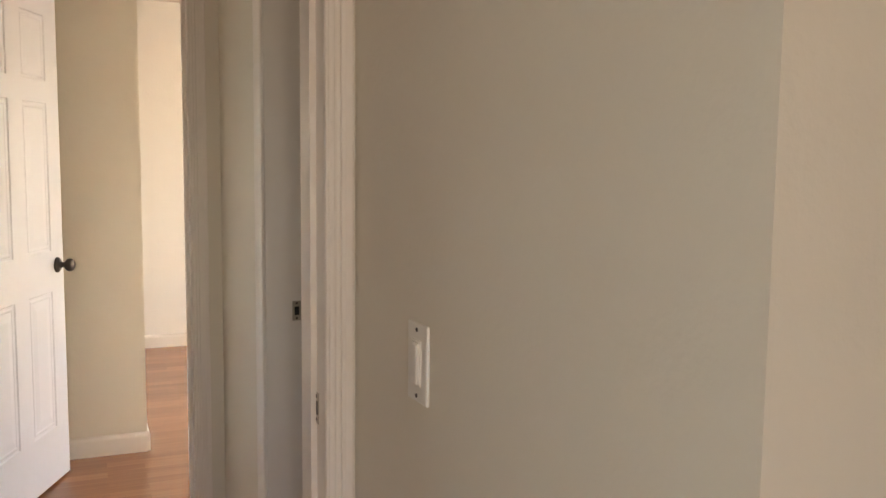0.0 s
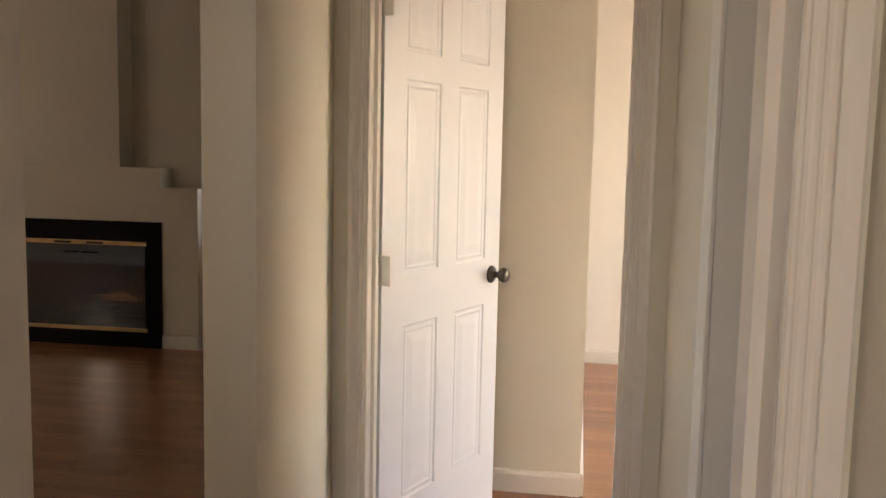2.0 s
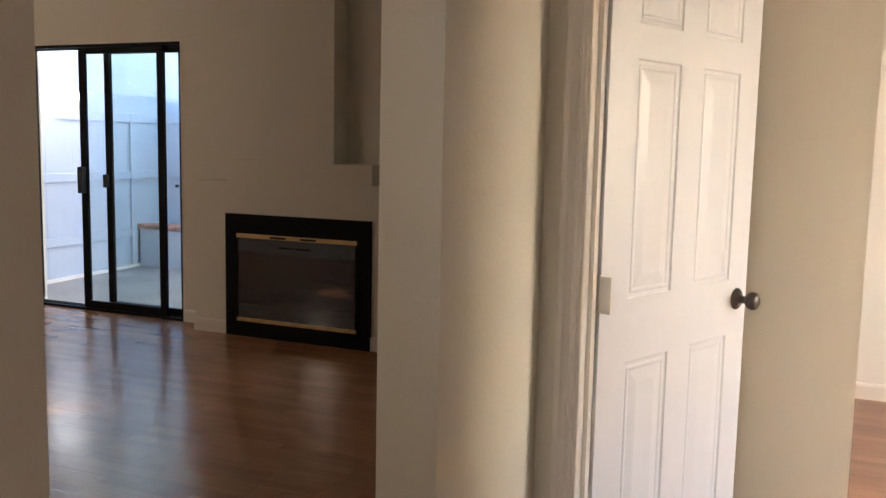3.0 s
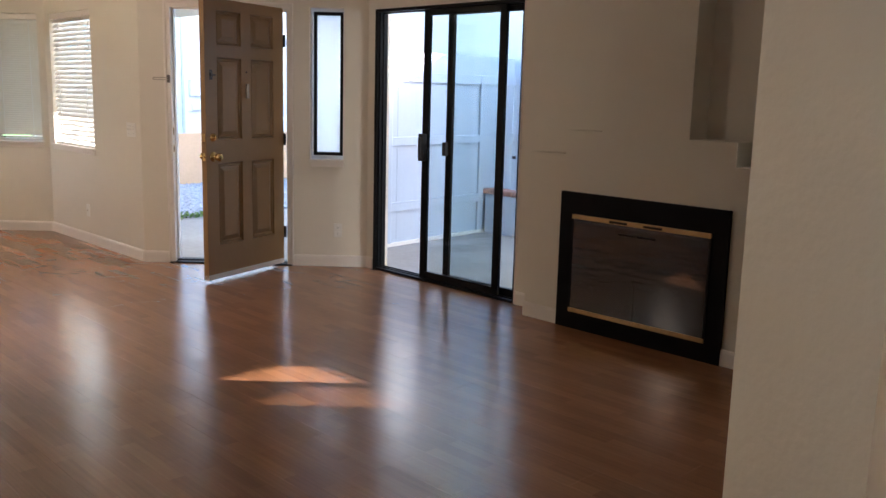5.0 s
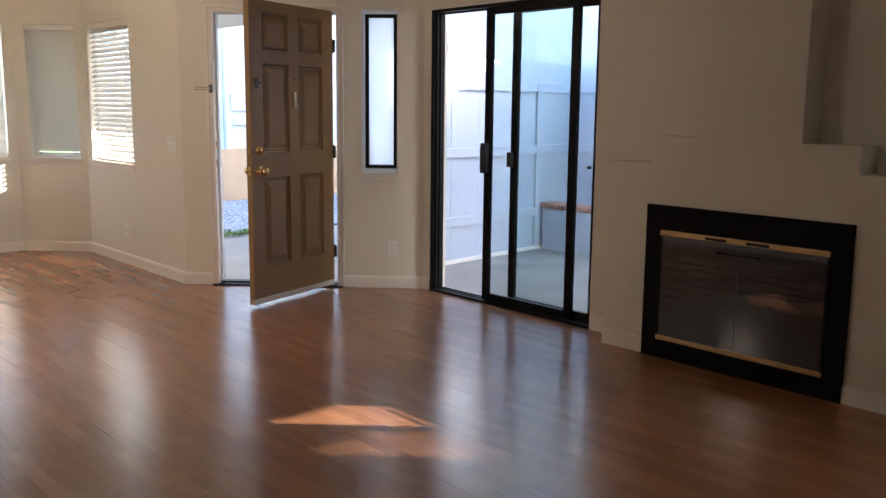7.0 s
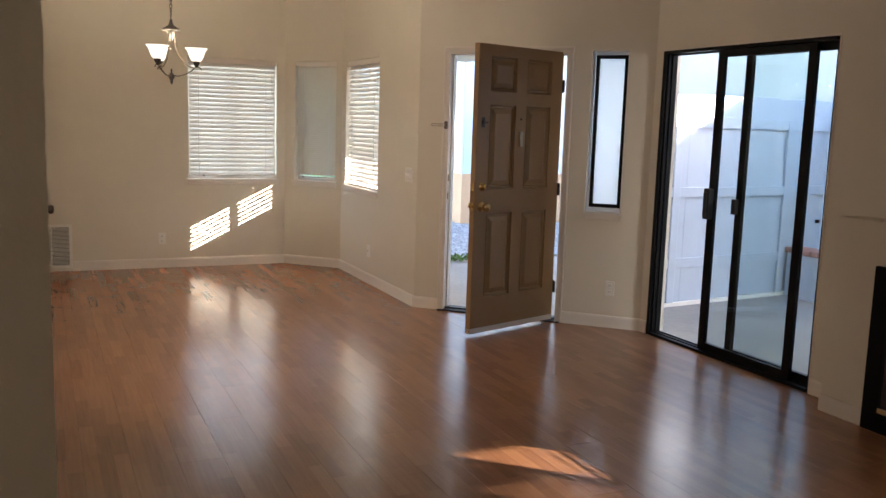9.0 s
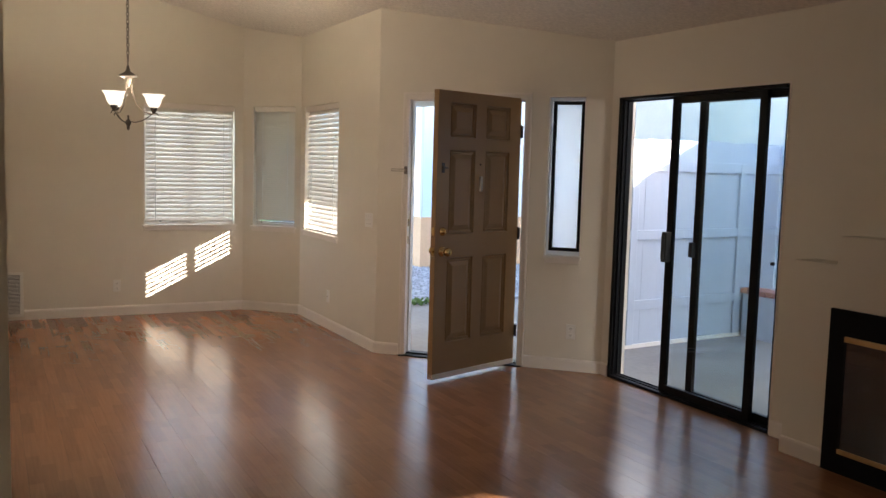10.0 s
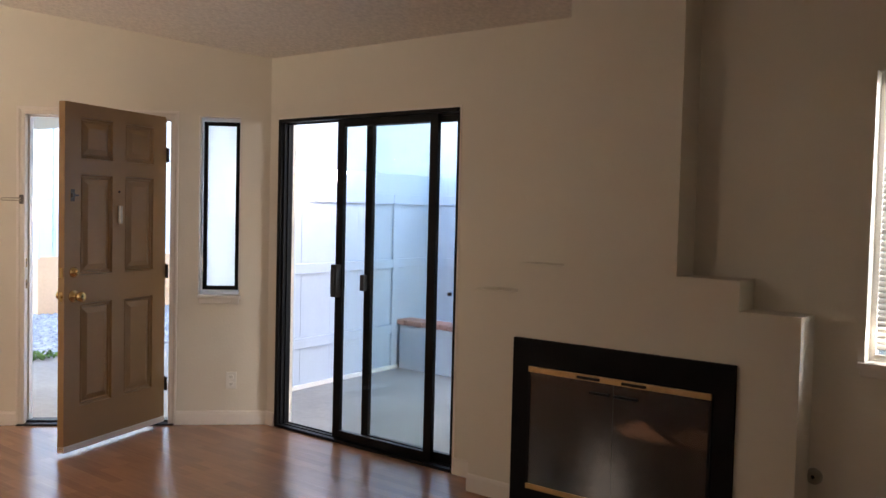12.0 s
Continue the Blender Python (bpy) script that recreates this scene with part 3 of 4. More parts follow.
# inner doorways: camera-side partition, hall closet and bedroom
F_PART = pose(0, YP0, 0)
casing("door_casing_partition", F_PART, -0.235, 0.556, 2.03, w=0.048)
lining("door_jamb_partition", F_PART @ pose(0, 0.001, 0), -0.235, 0.556, 2.03, 0.163, stop=0.05)
struct("trim_partition", boxes((-0.253, -0.238, YP1, YP1 + 0.1, 0, 2.03), (-0.30, -0.238, YP1 + 0.1, YP1 + 0.114, 0, 2.08)), M_TRIM, "white painted jamb edge")
F_BED = pose(0, YD0, 0)
casing("door_casing_bedroom", F_BED, -0.182, 0.542, 2.03, w=0.06)
lining("door_jamb_bedroom", F_BED @ pose(0, 0.001, 0), -0.182, 0.542, 2.03, 0.128, stop=0.04)
F_CLO = frame_at((XR, YD0), (XR, YP1))
casing("door_casing_closet", F_CLO, YD0 - 4.14, YD0 - 3.44, 2.03, w=0.06)
lining("door_jamb_closet", F_CLO @ pose(0, 0.001, 0), YD0 - 4.14, YD0 - 3.44, 2.03, 0.138, stop=0.102)
white_door()


def strike(m):
    sp = thing("strike_plate", "worn metal strike plate let into a white door jamb", "strike plate", m)
    part("plate", boxes((0.0, 0.0012, -0.012, 0.012, -0.028, 0.028)), M_NICKEL, sp)
    # Dark patch on the plate for the shade in the latch hole.
    part("latch_hole", boxes((0.0012, 0.0018, -0.006, 0.007, -0.012, 0.012)), M_DARK, sp)
    for z in (-0.021, 0.021):
        part("screw", boxes((0.0012, 0.0022, -0.003, 0.003, z - 0.003, z + 0.003)), M_PEWTER, sp)


strike(pose(0.556, 3.205, 0.93, 0, 0, 180))
strike(pose(0.738, 4.14, 0.94, 0, 0, -90))
strike(pose(0.542, 5.035, 0.93, 0, 0, 180))

# knob of a closed door in the south wall
d = thing("dining_door", "closed white panel door in the south wall", "door", pose(-6.83, 4.095, 0.01))
part("door_leaf", panel_leaf(0.80, 2.03, 0.035, ((0.11, 0.35), (0.45, 0.69)), ROWS_Z, 0.007), M_DOORW, d).location = (0, -0.035, 0)
part("door_knob", move(knob_mesh(1), pose(0.735, 0, 0.91)), M_PEWTER, d, "dark pewter", smooth=True)

# ---- baseboards ----
baseboard(P_SW, P_W1, [(-0.01, 0.262)])
baseboard(P_W1, P_BAY)
baseboard(P_BAY, P_C43)
baseboard(P_C43, P_C45, [(0.204, 1.232)])
baseboard(P_C45, (-3.76, NORTH), [(0.082, 1.63)])
baseboard((-2.085, NORTH), P_NE)
baseboard(P_NE, (-0.467, 4.438))
baseboard((-0.467, 4.438), (-0.309, 4.372))
baseboard((-0.309, 4.372), (-0.287, YD0))
baseboard((-0.287, YD0), (-0.242, YD0))
baseboard((0.602, YD0), (XR, YD0))
baseboard((XR, YD0), (XR, 4.2))
baseboard((0.611, YP0), (0.649, 2.22))
baseboard((XR, 2.22), (3.0, 2.22))
baseboard((-0.309, 5.94), (0.447, 5.94))
baseboard((0.447, 5.94), (0.447, 8.265))
baseboard((0.447, 8.265), (4.0, 8.265))
baseboard((-1.709, YP1), (-1.709, 4.10))
baseboard((-1.709, 4.10), P_SW, [(4.26, 5.18)])

# ---- sliding patio door ----
F_NORTH = frame_at(P_C45, P_NE)
sx = lambda x: x - P_C45[0]


def sliding_door():
    m = pose(0, NORTH, 0)
    d = thing("sliding_patio_door", "dark bronze aluminium sliding glass patio door, partly open", "sliding door", m)
    L, R, T = -5.545, -4.015, 2.055
    part("frame", boxes((L, L + 0.03, -0.006, 0.10, 0, T), (R - 0.014, R, 0.004, 0.12, 0, T), (L + 0.03, R - 0.014, -0.006, 0.10, T - 0.022, T), (L + 0.03, R - 0.014, -0.006, 0.11, -0.005, 0.018), bevel=0.002), M_BLACK, d)
    part("track", boxes((L + 0.03, R - 0.014, 0.030, 0.036, 0.018, 0.024), (L + 0.03, R - 0.014, 0.076, 0.082, 0.018, 0.024), (L + 0.03, R - 0.014, 0.052, 0.058, T - 0.034, T - 0.022)), M_BLACK, d)

    def sash(name, x0, x1, y, st=0.055, bot=0.05, top=0.045):
        s = part(name, boxes((x0, x0 + st, y, y + 0.03, 0.024, T - 0.024), (x1 - st, x1, y, y + 0.03, 0.024, T - 0.024), (x0 + st, x1 - st, y, y + 0.03, 0.024, 0.024 + bot), (x0 + st, x1 - st, y, y + 0.03, T - 0.024 - top, T - 0.024), bevel=0.002), M_BLACK, d)
        p = part("pane", boxes((x0 + st - 0.004, x1 - st + 0.004, y + 0.013, y + 0.017, 0.02 + bot, T - 0.02 - top)), M_GLASS, s)
        p.visible_shadow = False
        return s
    sash("sliding_sash", -5.006, -4.19, 0.018, st=0.058)
    sash("fixed_sash", -4.797, -4.03, 0.064, st=0.055)
    part("vertical_rail", boxes((L + 0.03, L + 0.046, 0.01, 0.022, 0.018, T - 0.022), (L + 0.03, L + 0.04, 0.05, 0.06, 0.018, T - 0.022), bevel=0.002), M_BLACK, d)
    part("handle", boxes((-4.998, -4.95, -0.03, 0.018, 0.92, 1.125), (-4.985, -4.96, -0.045, -0.03, 0.94, 1.10), bevel=0.006), M_RUBBER, d, "black plastic pull handle")
    part("outer_handle", boxes((-4.80, -4.765, 0.03, 0.064, 0.97, 1.07), bevel=0.004), M_RUBBER, d)
    part("latch", boxes((-4.07, -4.05, -0.01, 0.01, 1.0, 1.02), bevel=0.003), M_RUBBER, d)


sliding_door()
struct("trim_slider", boxes((-4.013, -4.002, NORTH - 0.004, NORTH + 0.1, 0, 2.057), (-5.545, -4.002, NORTH - 0.003, NORTH + 0.1, 2.057, 2.067)), M_TRIM, "white painted edge trim")

# ---- fireplace and chimney breast ----
FY = 7.985


def chimney():
    """The stepped plaster chimney breast, one extruded outline."""
    out = [(-3.76, 0), (-3.48, 0), (-3.48, 0.0), (-2.34, 0.0), (-2.085, 0), (-2.085, 1.08), (-2.345, 1.08), (-2.345, 1.212), (-2.63, 1.212), (-2.63, 9), (-3.21, 9), (-3.21, 1.225), (-3.475, 1.225), (-3.475, 1.075), (-3.76, 1.075)]
    out = [p for i, p in enumerate(out) if i not in (1, 2, 3)]
    bm = bmesh.new()
    f, b = [], []
    for x, z in out:
        zz = ceil_z(x, FY) + 0.03 if z == 9 else z
        f.append(bm.verts.new((x, FY, zz)))
        b.append(bm.verts.new((x, NORTH + 0.02, zz)))
    bm.faces.new(f), bm.faces.new(b)
    for i in range(len(out)):
        j = (i + 1) % len(out)
        bm.faces.new((f[i], f[j], b[j], b[i]))
    return struct("wall_chimney_breast", bm, M_WALL, "cream plastered stepped chimney breast")


chimney()
baseboard((-3.76, NORTH), (-3.76, FY))
baseboard((-3.76, FY), (-3.475, FY))
baseboard((-2.34, FY), (-2.085, FY))
baseboard((-2.085, FY), (-2.085, NORTH))


def fireplace():
    x0, x1, h = -3.476, -2.34, 0.852
    gx0, gx1, g0, g1 = -3.375, -2.434, 0.107, 0.719
    d = thing("fireplace", "black-framed fireplace with dark glass doors and brass rails", "fireplace", pose(0, FY, 0))
    part("surround", ring(bmesh.new(), x0, x1, 0, h, gx0, gx1, g0, g1, -0.024, 0), M_FIREBLACK, d, "black slate surround")
    for a in (gx0, gx1 - 0.012):
        part("door_edge", boxes((a, a + 0.012, -0.034, -0.022, g0, g1)), M_BLACK, d)
    part("top_rail", boxes((gx0, gx1, -0.036, -0.02, g1 - 0.028, g1), bevel=0.002), M_BRASS2, d, "aged brass rail")
    part("bottom_rail", boxes((gx0, (gx0 + gx1) / 2 - 0.001, -0.036, -0.02, g0, g0 + 0.026), ((gx0 + gx1) / 2 + 0.001, gx1, -0.036, -0.02, g0, g0 + 0.026), bevel=0.002), M_BRASS2, d, "aged brass rail")
    for c in (-3.035, -2.80):
        part("vent_handle", boxes((c - 0.062, c + 0.062, -0.045, -0.034, g1 - 0.022, g1 - 0.008), bevel=0.004), M_BLACK, d)
    # Two thin black bars on the glass, at the dark marks in the doors.
    for a, b in ((-3.03, -2.925), (-2.90, -2.78)):
        part("dark_bar", boxes((a, b, -0.04, -0.031, 0.632, 0.644), bevel=0.003), M_BLACK, d)
    for a, b in ((gx0 + 0.012, (gx0 + gx1) / 2 - 0.001), ((gx0 + gx1) / 2 + 0.001, gx1 - 0.012)):
        part("glass_door", boxes((a, b, -0.031, -0.026, g0 + 0.026, g1 - 0.028)), M_FIREPANE, d, "glass door coloured near-black for the dark firebox")


# Opaque near-black pane: the unlit firebox behind clear glass put into its colour.
M_FIREPANE = material("dark_firebox_pane", (0.014, 0.015, 0.019), 0.04, var=0.15, scale=2, spec=1.0)
M_BRASS2 = material("aged_brass", (0.50, 0.33, 0.15), 0.38, metal=1.0, var=0.12, scale=15)
fireplace()

# ---- windows and blinds ----


def window(name, m, s0, s1, z0, z1, dark=False, centre=False, frosted=False, sill=None):
    """A window in its opening: frame, panes, sill board; y=0 is the room face of the wall."""
    w = new(name)
    w.matrix_world = m
    tagged(w, "dark-framed narrow window with obscured glass" if dark else "white-framed window behind closed blinds", kind="structure")
    fm = M_BLACK if dark else M_TRIM
    fw = 0.026 if dark else 0.024
    rows = [(s0, s0 + fw, 0.07, 0.12, z0, z1), (s1 - fw, s1, 0.07, 0.12, z0, z1), (s0 + fw, s1 - fw, 0.07, 0.12, z0, z0 + fw), (s0 + fw, s1 - fw, 0.07, 0.12, z1 - fw, z1)]
    mid = (s0 + s1) / 2
    if centre:
        rows.append((mid - 0.022, mid + 0.022, 0.068, 0.118, z0 + fw, z1 - fw))
    part("window_frame", boxes(*rows, bevel=0.002), fm, w)
    for a, b in ([(s0 + fw, mid - 0.022), (mid + 0.022, s1 - fw)] if centre else [(s0 + fw, s1 - fw)]):
        p = part("pane", boxes((a, b, 0.09, 0.095, z0 + fw, z1 - fw)), M_FROST if frosted else M_GLASS, w)
        p.visible_shadow = False
    zs = z0 if sill is None else sill
    part("window_sill", boxes((s0 - 0.022, s1 + 0.022, -0.028, 0.0, zs - 0.02, zs + 0.002), (s0, s1, 0.0, 0.07, zs - 0.004, zs + 0.002), (s0 - 0.012, s1 + 0.012, -0.013, 0.0, zs - 0.055, zs - 0.02), bevel=0.003), M_TRIM, w, "white painted wooden sill")
    return w


def glow_glass():
    """Obscured glass that scatters the daylight."""
    m = bpy.data.materials.new("obscured_glass")
    m.use_nodes = True
    t = m.node_tree
    t.nodes.clear()
    out, mix = t.nodes.new("ShaderNodeOutputMaterial"), t.nodes.new("ShaderNodeMixShader")
    a, b = t.nodes.new("ShaderNodeBsdfTranslucent"), t.nodes.new("ShaderNodeBsdfRefraction")
    b.inputs["Roughness"].default_value, b.inputs["IOR"].default_value = 0.6, 1.1
    a.inputs["Color"].default_value, b.inputs["Color"].default_value = (0.9, 0.93, 0.95, 1), (0.92, 0.95, 0.97, 1)
    mix.inputs[0].default_value = 0.5
    t.links.new(a.outputs[0], mix.inputs[1])
    t.links.new(b.outputs[0], mix.inputs[2])
    t.links.new(mix.outputs[0], out.inputs["Surface"])
    return m


M_FROST = glow_glass()


def slat_mesh(L, width, curve=0.002):
    """A thin crowned blind slat along x."""
    bm = bmesh.new()
    top, bot = [], []
    for k in range(4):
        y = (k / 3 - 0.5) * width
        z = curve * (1 - (2 * k / 3 - 1) ** 2)
        for lst, dz in ((top, 0.0012), (bot, -0.0012)):
            lst.append((bm.verts.new((0, y, z + dz)), bm.verts.new((L, y, z + dz))))
    ring = top + bot[::-1]
    for i in range(len(ring)):
        a, b = ring[i], ring[(i + 1) % len(ring)]
        bm.faces.new((a[0], a[1], b[1], b[0]))
    bm.faces.new([r[0] for r in ring]), bm.faces.new([r[1] for r in ring])
    return bm


def blind(name, m, s0, s1, z0, z1, pitch, width, tilt, label, y=0.036, cords=(0.12, 0.88), dz=0.0, mat=None):
    """A horizontal blind hung in a window opening: head rail, slats, bottom rail, cords, wand."""
    b = thing(name, label, "blind", m)
    part("head_rail", boxes((s0 + 0.004, s1 - 0.004, y - 0.03, y + 0.026, z1 - 0.052, z1 - 0.003), bevel=0.003), M_TRIM, b)
    first, mat = None, mat or M_BLIND
    z = z1 - 0.054 - width * 0.27
    zb = z0 + 0.035 + dz
    while z > zb + 0.012:
        if first is None:
            first = part("slat", slat_mesh(s1 - s0 - 0.026, width), mat, b)
            ob = first
        else:
            ob = new("slat", first.data)
            ob.parent = b
        ob.matrix_local = pose(s0 + 0.013, y, z, tilt + random.uniform(-1.2, 1.2), 0, random.uniform(-0.12, 0.12))
        z -= pitch
    part("bottom_rail", boxes((s0 + 0.008, s1 - 0.008, y - width * 0.45, y + width * 0.45, zb - 0.016, zb), bevel=0.002), M_BLIND, b)
    for c in cords:
        x = s0 + (s1 - s0) * c
        bm = bmesh.new()
        for yy in (-width * 0.5, width * 0.5):
            tube([(x, y + yy * 0.9, z1 - 0.05), (x, y + yy * 0.9, zb)], 0.0019, 4, bm)
        # See-through cords stand for daylight coming by the slat holes.
        part("ladder_cord", bm, M_VINYL, b)
    bm = tube([(s1 - 0.05, y - 0.035, z1 - 0.05), (s1 - 0.05, y - 0.036, z1 - 0.3)], 0.002, 6)
    box(bm, s1 - 0.054, s1 - 0.046, y - 0.04, y - 0.032, z1 - 0.33, z1 - 0.3, bevel=0.001)
    part("tilt_cord", bm, M_PLASTIC, b)
    part("rail_button", boxes((s0 + 0.16 * (s1 - s0), s0 + 0.16 * (s1 - s0) + 0.02, y - width * 0.45 - 0.002, y - width * 0.45, zb - 0.014, zb - 0.002)), M_RUBBER, b)
    return b


F_W1, F_BAY, F_W3 = frame_at(P_SW, P_W1), frame_at(P_W1, P_BAY), frame_at(P_BAY, P_C43)
window("window_west", F_W1, 1.33, 2.205, Z_SILL, Z_HEAD, centre=True)
blind("wide_blind_west", F_W1, 1.33, 2.205, Z_SILL, Z_HEAD, 0.0425, 0.05, 57, "white two-inch slatted blind, slats tilted nearly shut", dz=0.008)
window("window_bay", F_BAY, 0.115, 0.575, Z_SILL - 0.005, Z_HEAD + 0.005)
blind("mini_blind_bay", F_BAY, 0.115, 0.575, Z_SILL - 0.005, Z_HEAD + 0.005, 0.0205, 0.025, 61, "white narrow-slatted mini blind, closed", cords=(0.2, 0.8), dz=0.01, mat=M_BLIND_BAY)
window("window_dining_north", F_W3, 0.13, 1.055, Z_SILL - 0.01, Z_HEAD, centre=True)
blind("wide_blind_north", F_W3, 0.13, 1.055, Z_SILL - 0.01, Z_HEAD, 0.0425, 0.05, 49, "white two-inch slatted blind lit by low sun", cords=(0.17, 0.83), dz=-0.014)
window("window_entry", F_ENTRY, SLIT_S0 + 0.018, SLIT_S1 - 0.010, 0.905, 2.038, dark=True, frosted=True, sill=0.873)
struct("trim_window_entry", move(boxes((SLIT_S0 - 0.004, SLIT_S0 + 0.003, -0.004, 0.14, 0.872, 2.068), (SLIT_S1 - 0.001, SLIT_S1 + 0.004, -0.004, 0.14, 0.872, 2.068), (SLIT_S0 + 0.003, SLIT_S1 - 0.001, -0.004, 0.14, 2.062, 2.068)), F_ENTRY), M_TRIM, "white window reveal edge")
struct("trim_window_entry_frame", move(ring(bmesh.new(), SLIT_S0 + 0.003, SLIT_S1 - 0.001, 0.873, 2.062, SLIT_S0 + 0.018, SLIT_S1 - 0.010, 0.905, 2.038, 0.056, 0.064), F_ENTRY), M_VINYL, "thin white vinyl window frame with daylight behind it")
window("window_north", F_NORTH, sx(-1.885), sx(-0.935), 0.90, 2.085, centre=True)
# Unseen sheet over the right half, added to dim its sun patch.
part("sun_dimming_sheet", boxes((sx(-1.39), sx(-0.96), 0.126, 0.128, 0.92, 2.065)), M_DIMSHEET, bpy.data.objects["window_north"], "grey sheet added to dim the sun")
blind("mini_blind_north", F_NORTH, sx(-1.864), sx(-0.945), 0.90, 2.085, 0.0235, 0.025, 51, "white narrow-slatted mini blind, slats half tilted", cords=(0.1, 0.5, 0.9), mat=M_BLIND_DIM)

# ---- chandelier ----
M_SHADE = bpy.data.materials.new("frosted_lamp_glass")
M_SHADE.use_nodes = True
_p = M_SHADE.node_tree.nodes["Principled BSDF"]
_p.inputs["Base Color"].default_value, _p.inputs["Roughness"].default_value = (0.85, 0.83, 0.74, 1), 0.4
_p.inputs["Emission Color"].default_value, _p.inputs["Emission Strength"].default_value = (1.0, 0.93, 0.74, 1), 0.16


def chandelier():
    cx, cy = -7.3, 5.013
    c = thing("chandelier", "lit nickel chandelier with three frosted bell shades on a chain", "chandelier", pose(cx, cy, 0))
    top = ceil_z(cx, cy)
    body = lathe([(0.0, 2.205), (0.008, 2.2), (0.012, 2.175), (0.02, 2.155), (0.062, 2.128), (0.066, 2.12), (0.06, 2.114), (0.03, 2.108), (0.02, 2.07), (0.008, 2.04), (0.0, 2.035)], 28)
    part("canopy", body, M_PEWTER, c, smooth=True)
    part("finial", lathe([(0.0, 1.84), (0.008, 1.83), (0.006, 1.81), (0.014, 1.80), (0.022, 1.785), (0.02, 1.77), (0.01, 1.755), (0.012, 1.745), (0.006, 1.728), (0.0, 1.722)], 20), M_PEWTER, c, smooth=True)
    part("ring", tube([(0.028 * math.cos(a), 0, 2.232 + 0.028 * math.sin(a)) for a in [i * math.pi / 10 for i in range(21)]], 0.003, 6), M_PEWTER, c, smooth=True)
    link = None
    z, k = 2.262, 0
    while z < top - 0.05:
        if link is None:
            pts = [(0.0105 * math.cos(a), 0, 0.0185 * math.sin(a)) for a in [i * math.pi / 6 for i in range(13)]]
            link = part("chain_link", tube(pts, 0.0034, 5), M_PEWTER, c, smooth=True)
            ob = link
        else:
            ob = new("chain_link", link.data)
            ob.parent = c
        ob.matrix_local = pose(0, 0, z, 0, 0, 90 * (k % 2) + 20)
        z, k = z + 0.028, k + 1
    part("ceiling_cup", lathe([(0.06, top + 0.01), (0.06, top - 0.005), (0.045, top - 0.022), (0.0, top - 0.03)], 24), M_NICKEL, c, smooth=True)
    for i in range(3):
        a = radians(80 + 120 * i)
        ca, sa = math.cos(a), math.sin(a)
        arm = [(0.024, 2.12), (0.026, 2.06), (0.036, 1.98), (0.068, 1.91), (0.115, 1.865), (0.16, 1.85), (0.183, 1.86)]
        part("arm", tube([(r * ca, r * sa, z) for r, z in arm], 0.0055, 8), M_NICKEL, c, smooth=True)
        low = [(0.01, 1.79), (0.05, 1.785), (0.10, 1.80), (0.145, 1.83), (0.178, 1.86), (0.205, 1.855), (0.215, 1.838)]
        part("brace", tube([(r * ca, r * sa, z) for r, z in low], 0.004, 7), M_PEWTER, c, smooth=True)
        cup = lathe([(0.0, 1.853), (0.01, 1.855), (0.014, 1.868), (0.024, 1.882), (0.026, 1.905), (0.022, 1.908), (0.0, 1.908)], 18, m=pose(0.18 * ca, 0.18 * sa, 0))
        cp = part("socket", cup, M_PEWTER, c, smooth=True)
        sh = lathe([(0.024, 1.898), (0.038, 1.908), (0.05, 1.93), (0.057, 1.955), (0.067, 1.98), (0.082, 1.994), (0.084, 1.996), (0.078, 1.993), (0.063, 1.978), (0.053, 1.955), (0.046, 1.93), (0.034, 1.913), (0.02, 1.904)], 32, m=pose(0.18 * ca, 0.18 * sa, 0))
        part("shade", sh, M_SHADE, c, "glowing frosted white glass bell shade", smooth=True)
        bulb = new("bulb_light", bpy.data.lights.new("bulb_light", "POINT"))
        bulb.data.energy, bulb.data.color, bulb.data.shadow_soft_size = 1.2, (1.0, 0.88, 0.68), 0.03
        bulb.location = (cx + 0.18 * ca, cy + 0.18 * sa, 1.975)
    return c


chandelier()

# ---- small wall things ----


def outlet(m, label="white duplex wall outlet on a cream wall"):
    o = thing("wall_outlet", label, "outlet", m)
    part("plate", boxes((-0.035, 0.035, -0.006, 0, -0.057, 0.057), bevel=0.003), M_PLASTIC, o)
    for z in (-0.024, 0.024):
        s = part("socket", boxes((-0.016, 0.016, -0.009, -0.006, z - 0.014, z + 0.014), bevel=0.003), M_PLASTIC, o)
        # Slots are raised black bars, coloured for the dark inside them.
        part("slot", boxes((-0.008, -0.0055, -0.0096, -0.009, z - 0.003, z + 0.006), (0.0055, 0.008, -0.0096, -0.009, z - 0.003, z + 0.006), (-0.002, 0.002, -0.0096, -0.009, z - 0.01, z - 0.006)), M_RUBBER, s)


def switch(m, gangs, label):
    o = thing("light_switch", label, "light switch", m)
    w = 0.035 + 0.023 * (gangs - 1)
    part("plate", boxes((-w, w, -0.006, 0, -0.058, 0.058), bevel=0.003), M_PLASTIC, o)
    for g in range(gangs):
        c = (g - (gangs - 1) / 2) * 0.046
        if gangs == 1:
            bm = boxes((-0.0165, 0.0165, -0.0085, -0.006, -0.034, 0.034), bevel=0.0012)
            box(bm, -0.013, 0.013, -0.012, -0.006, -0.031, 0.031, bevel=0.004)
        else:
            bm = boxes((c - 0.005, c + 0.005, -0.018, -0.006, -0.004, 0.012), bevel=0.002)
            box(bm, c - 0.009, c + 0.009, -0.0075, -0.006, -0.018, 0.018)
        part("rocker" if gangs == 1 else "toggle", bm, M_PLASTIC, o)
        for z in (-0.048 if gangs == 1 else -0.03, 0.048 if gangs == 1 else 0.03):
            part("screw", lathe([(0.0032, 0), (0.0028, 0.0012), (0.0, 0.0014)], 10, m=pose(c, -0.006, z, 90)), M_PEWTER, o)


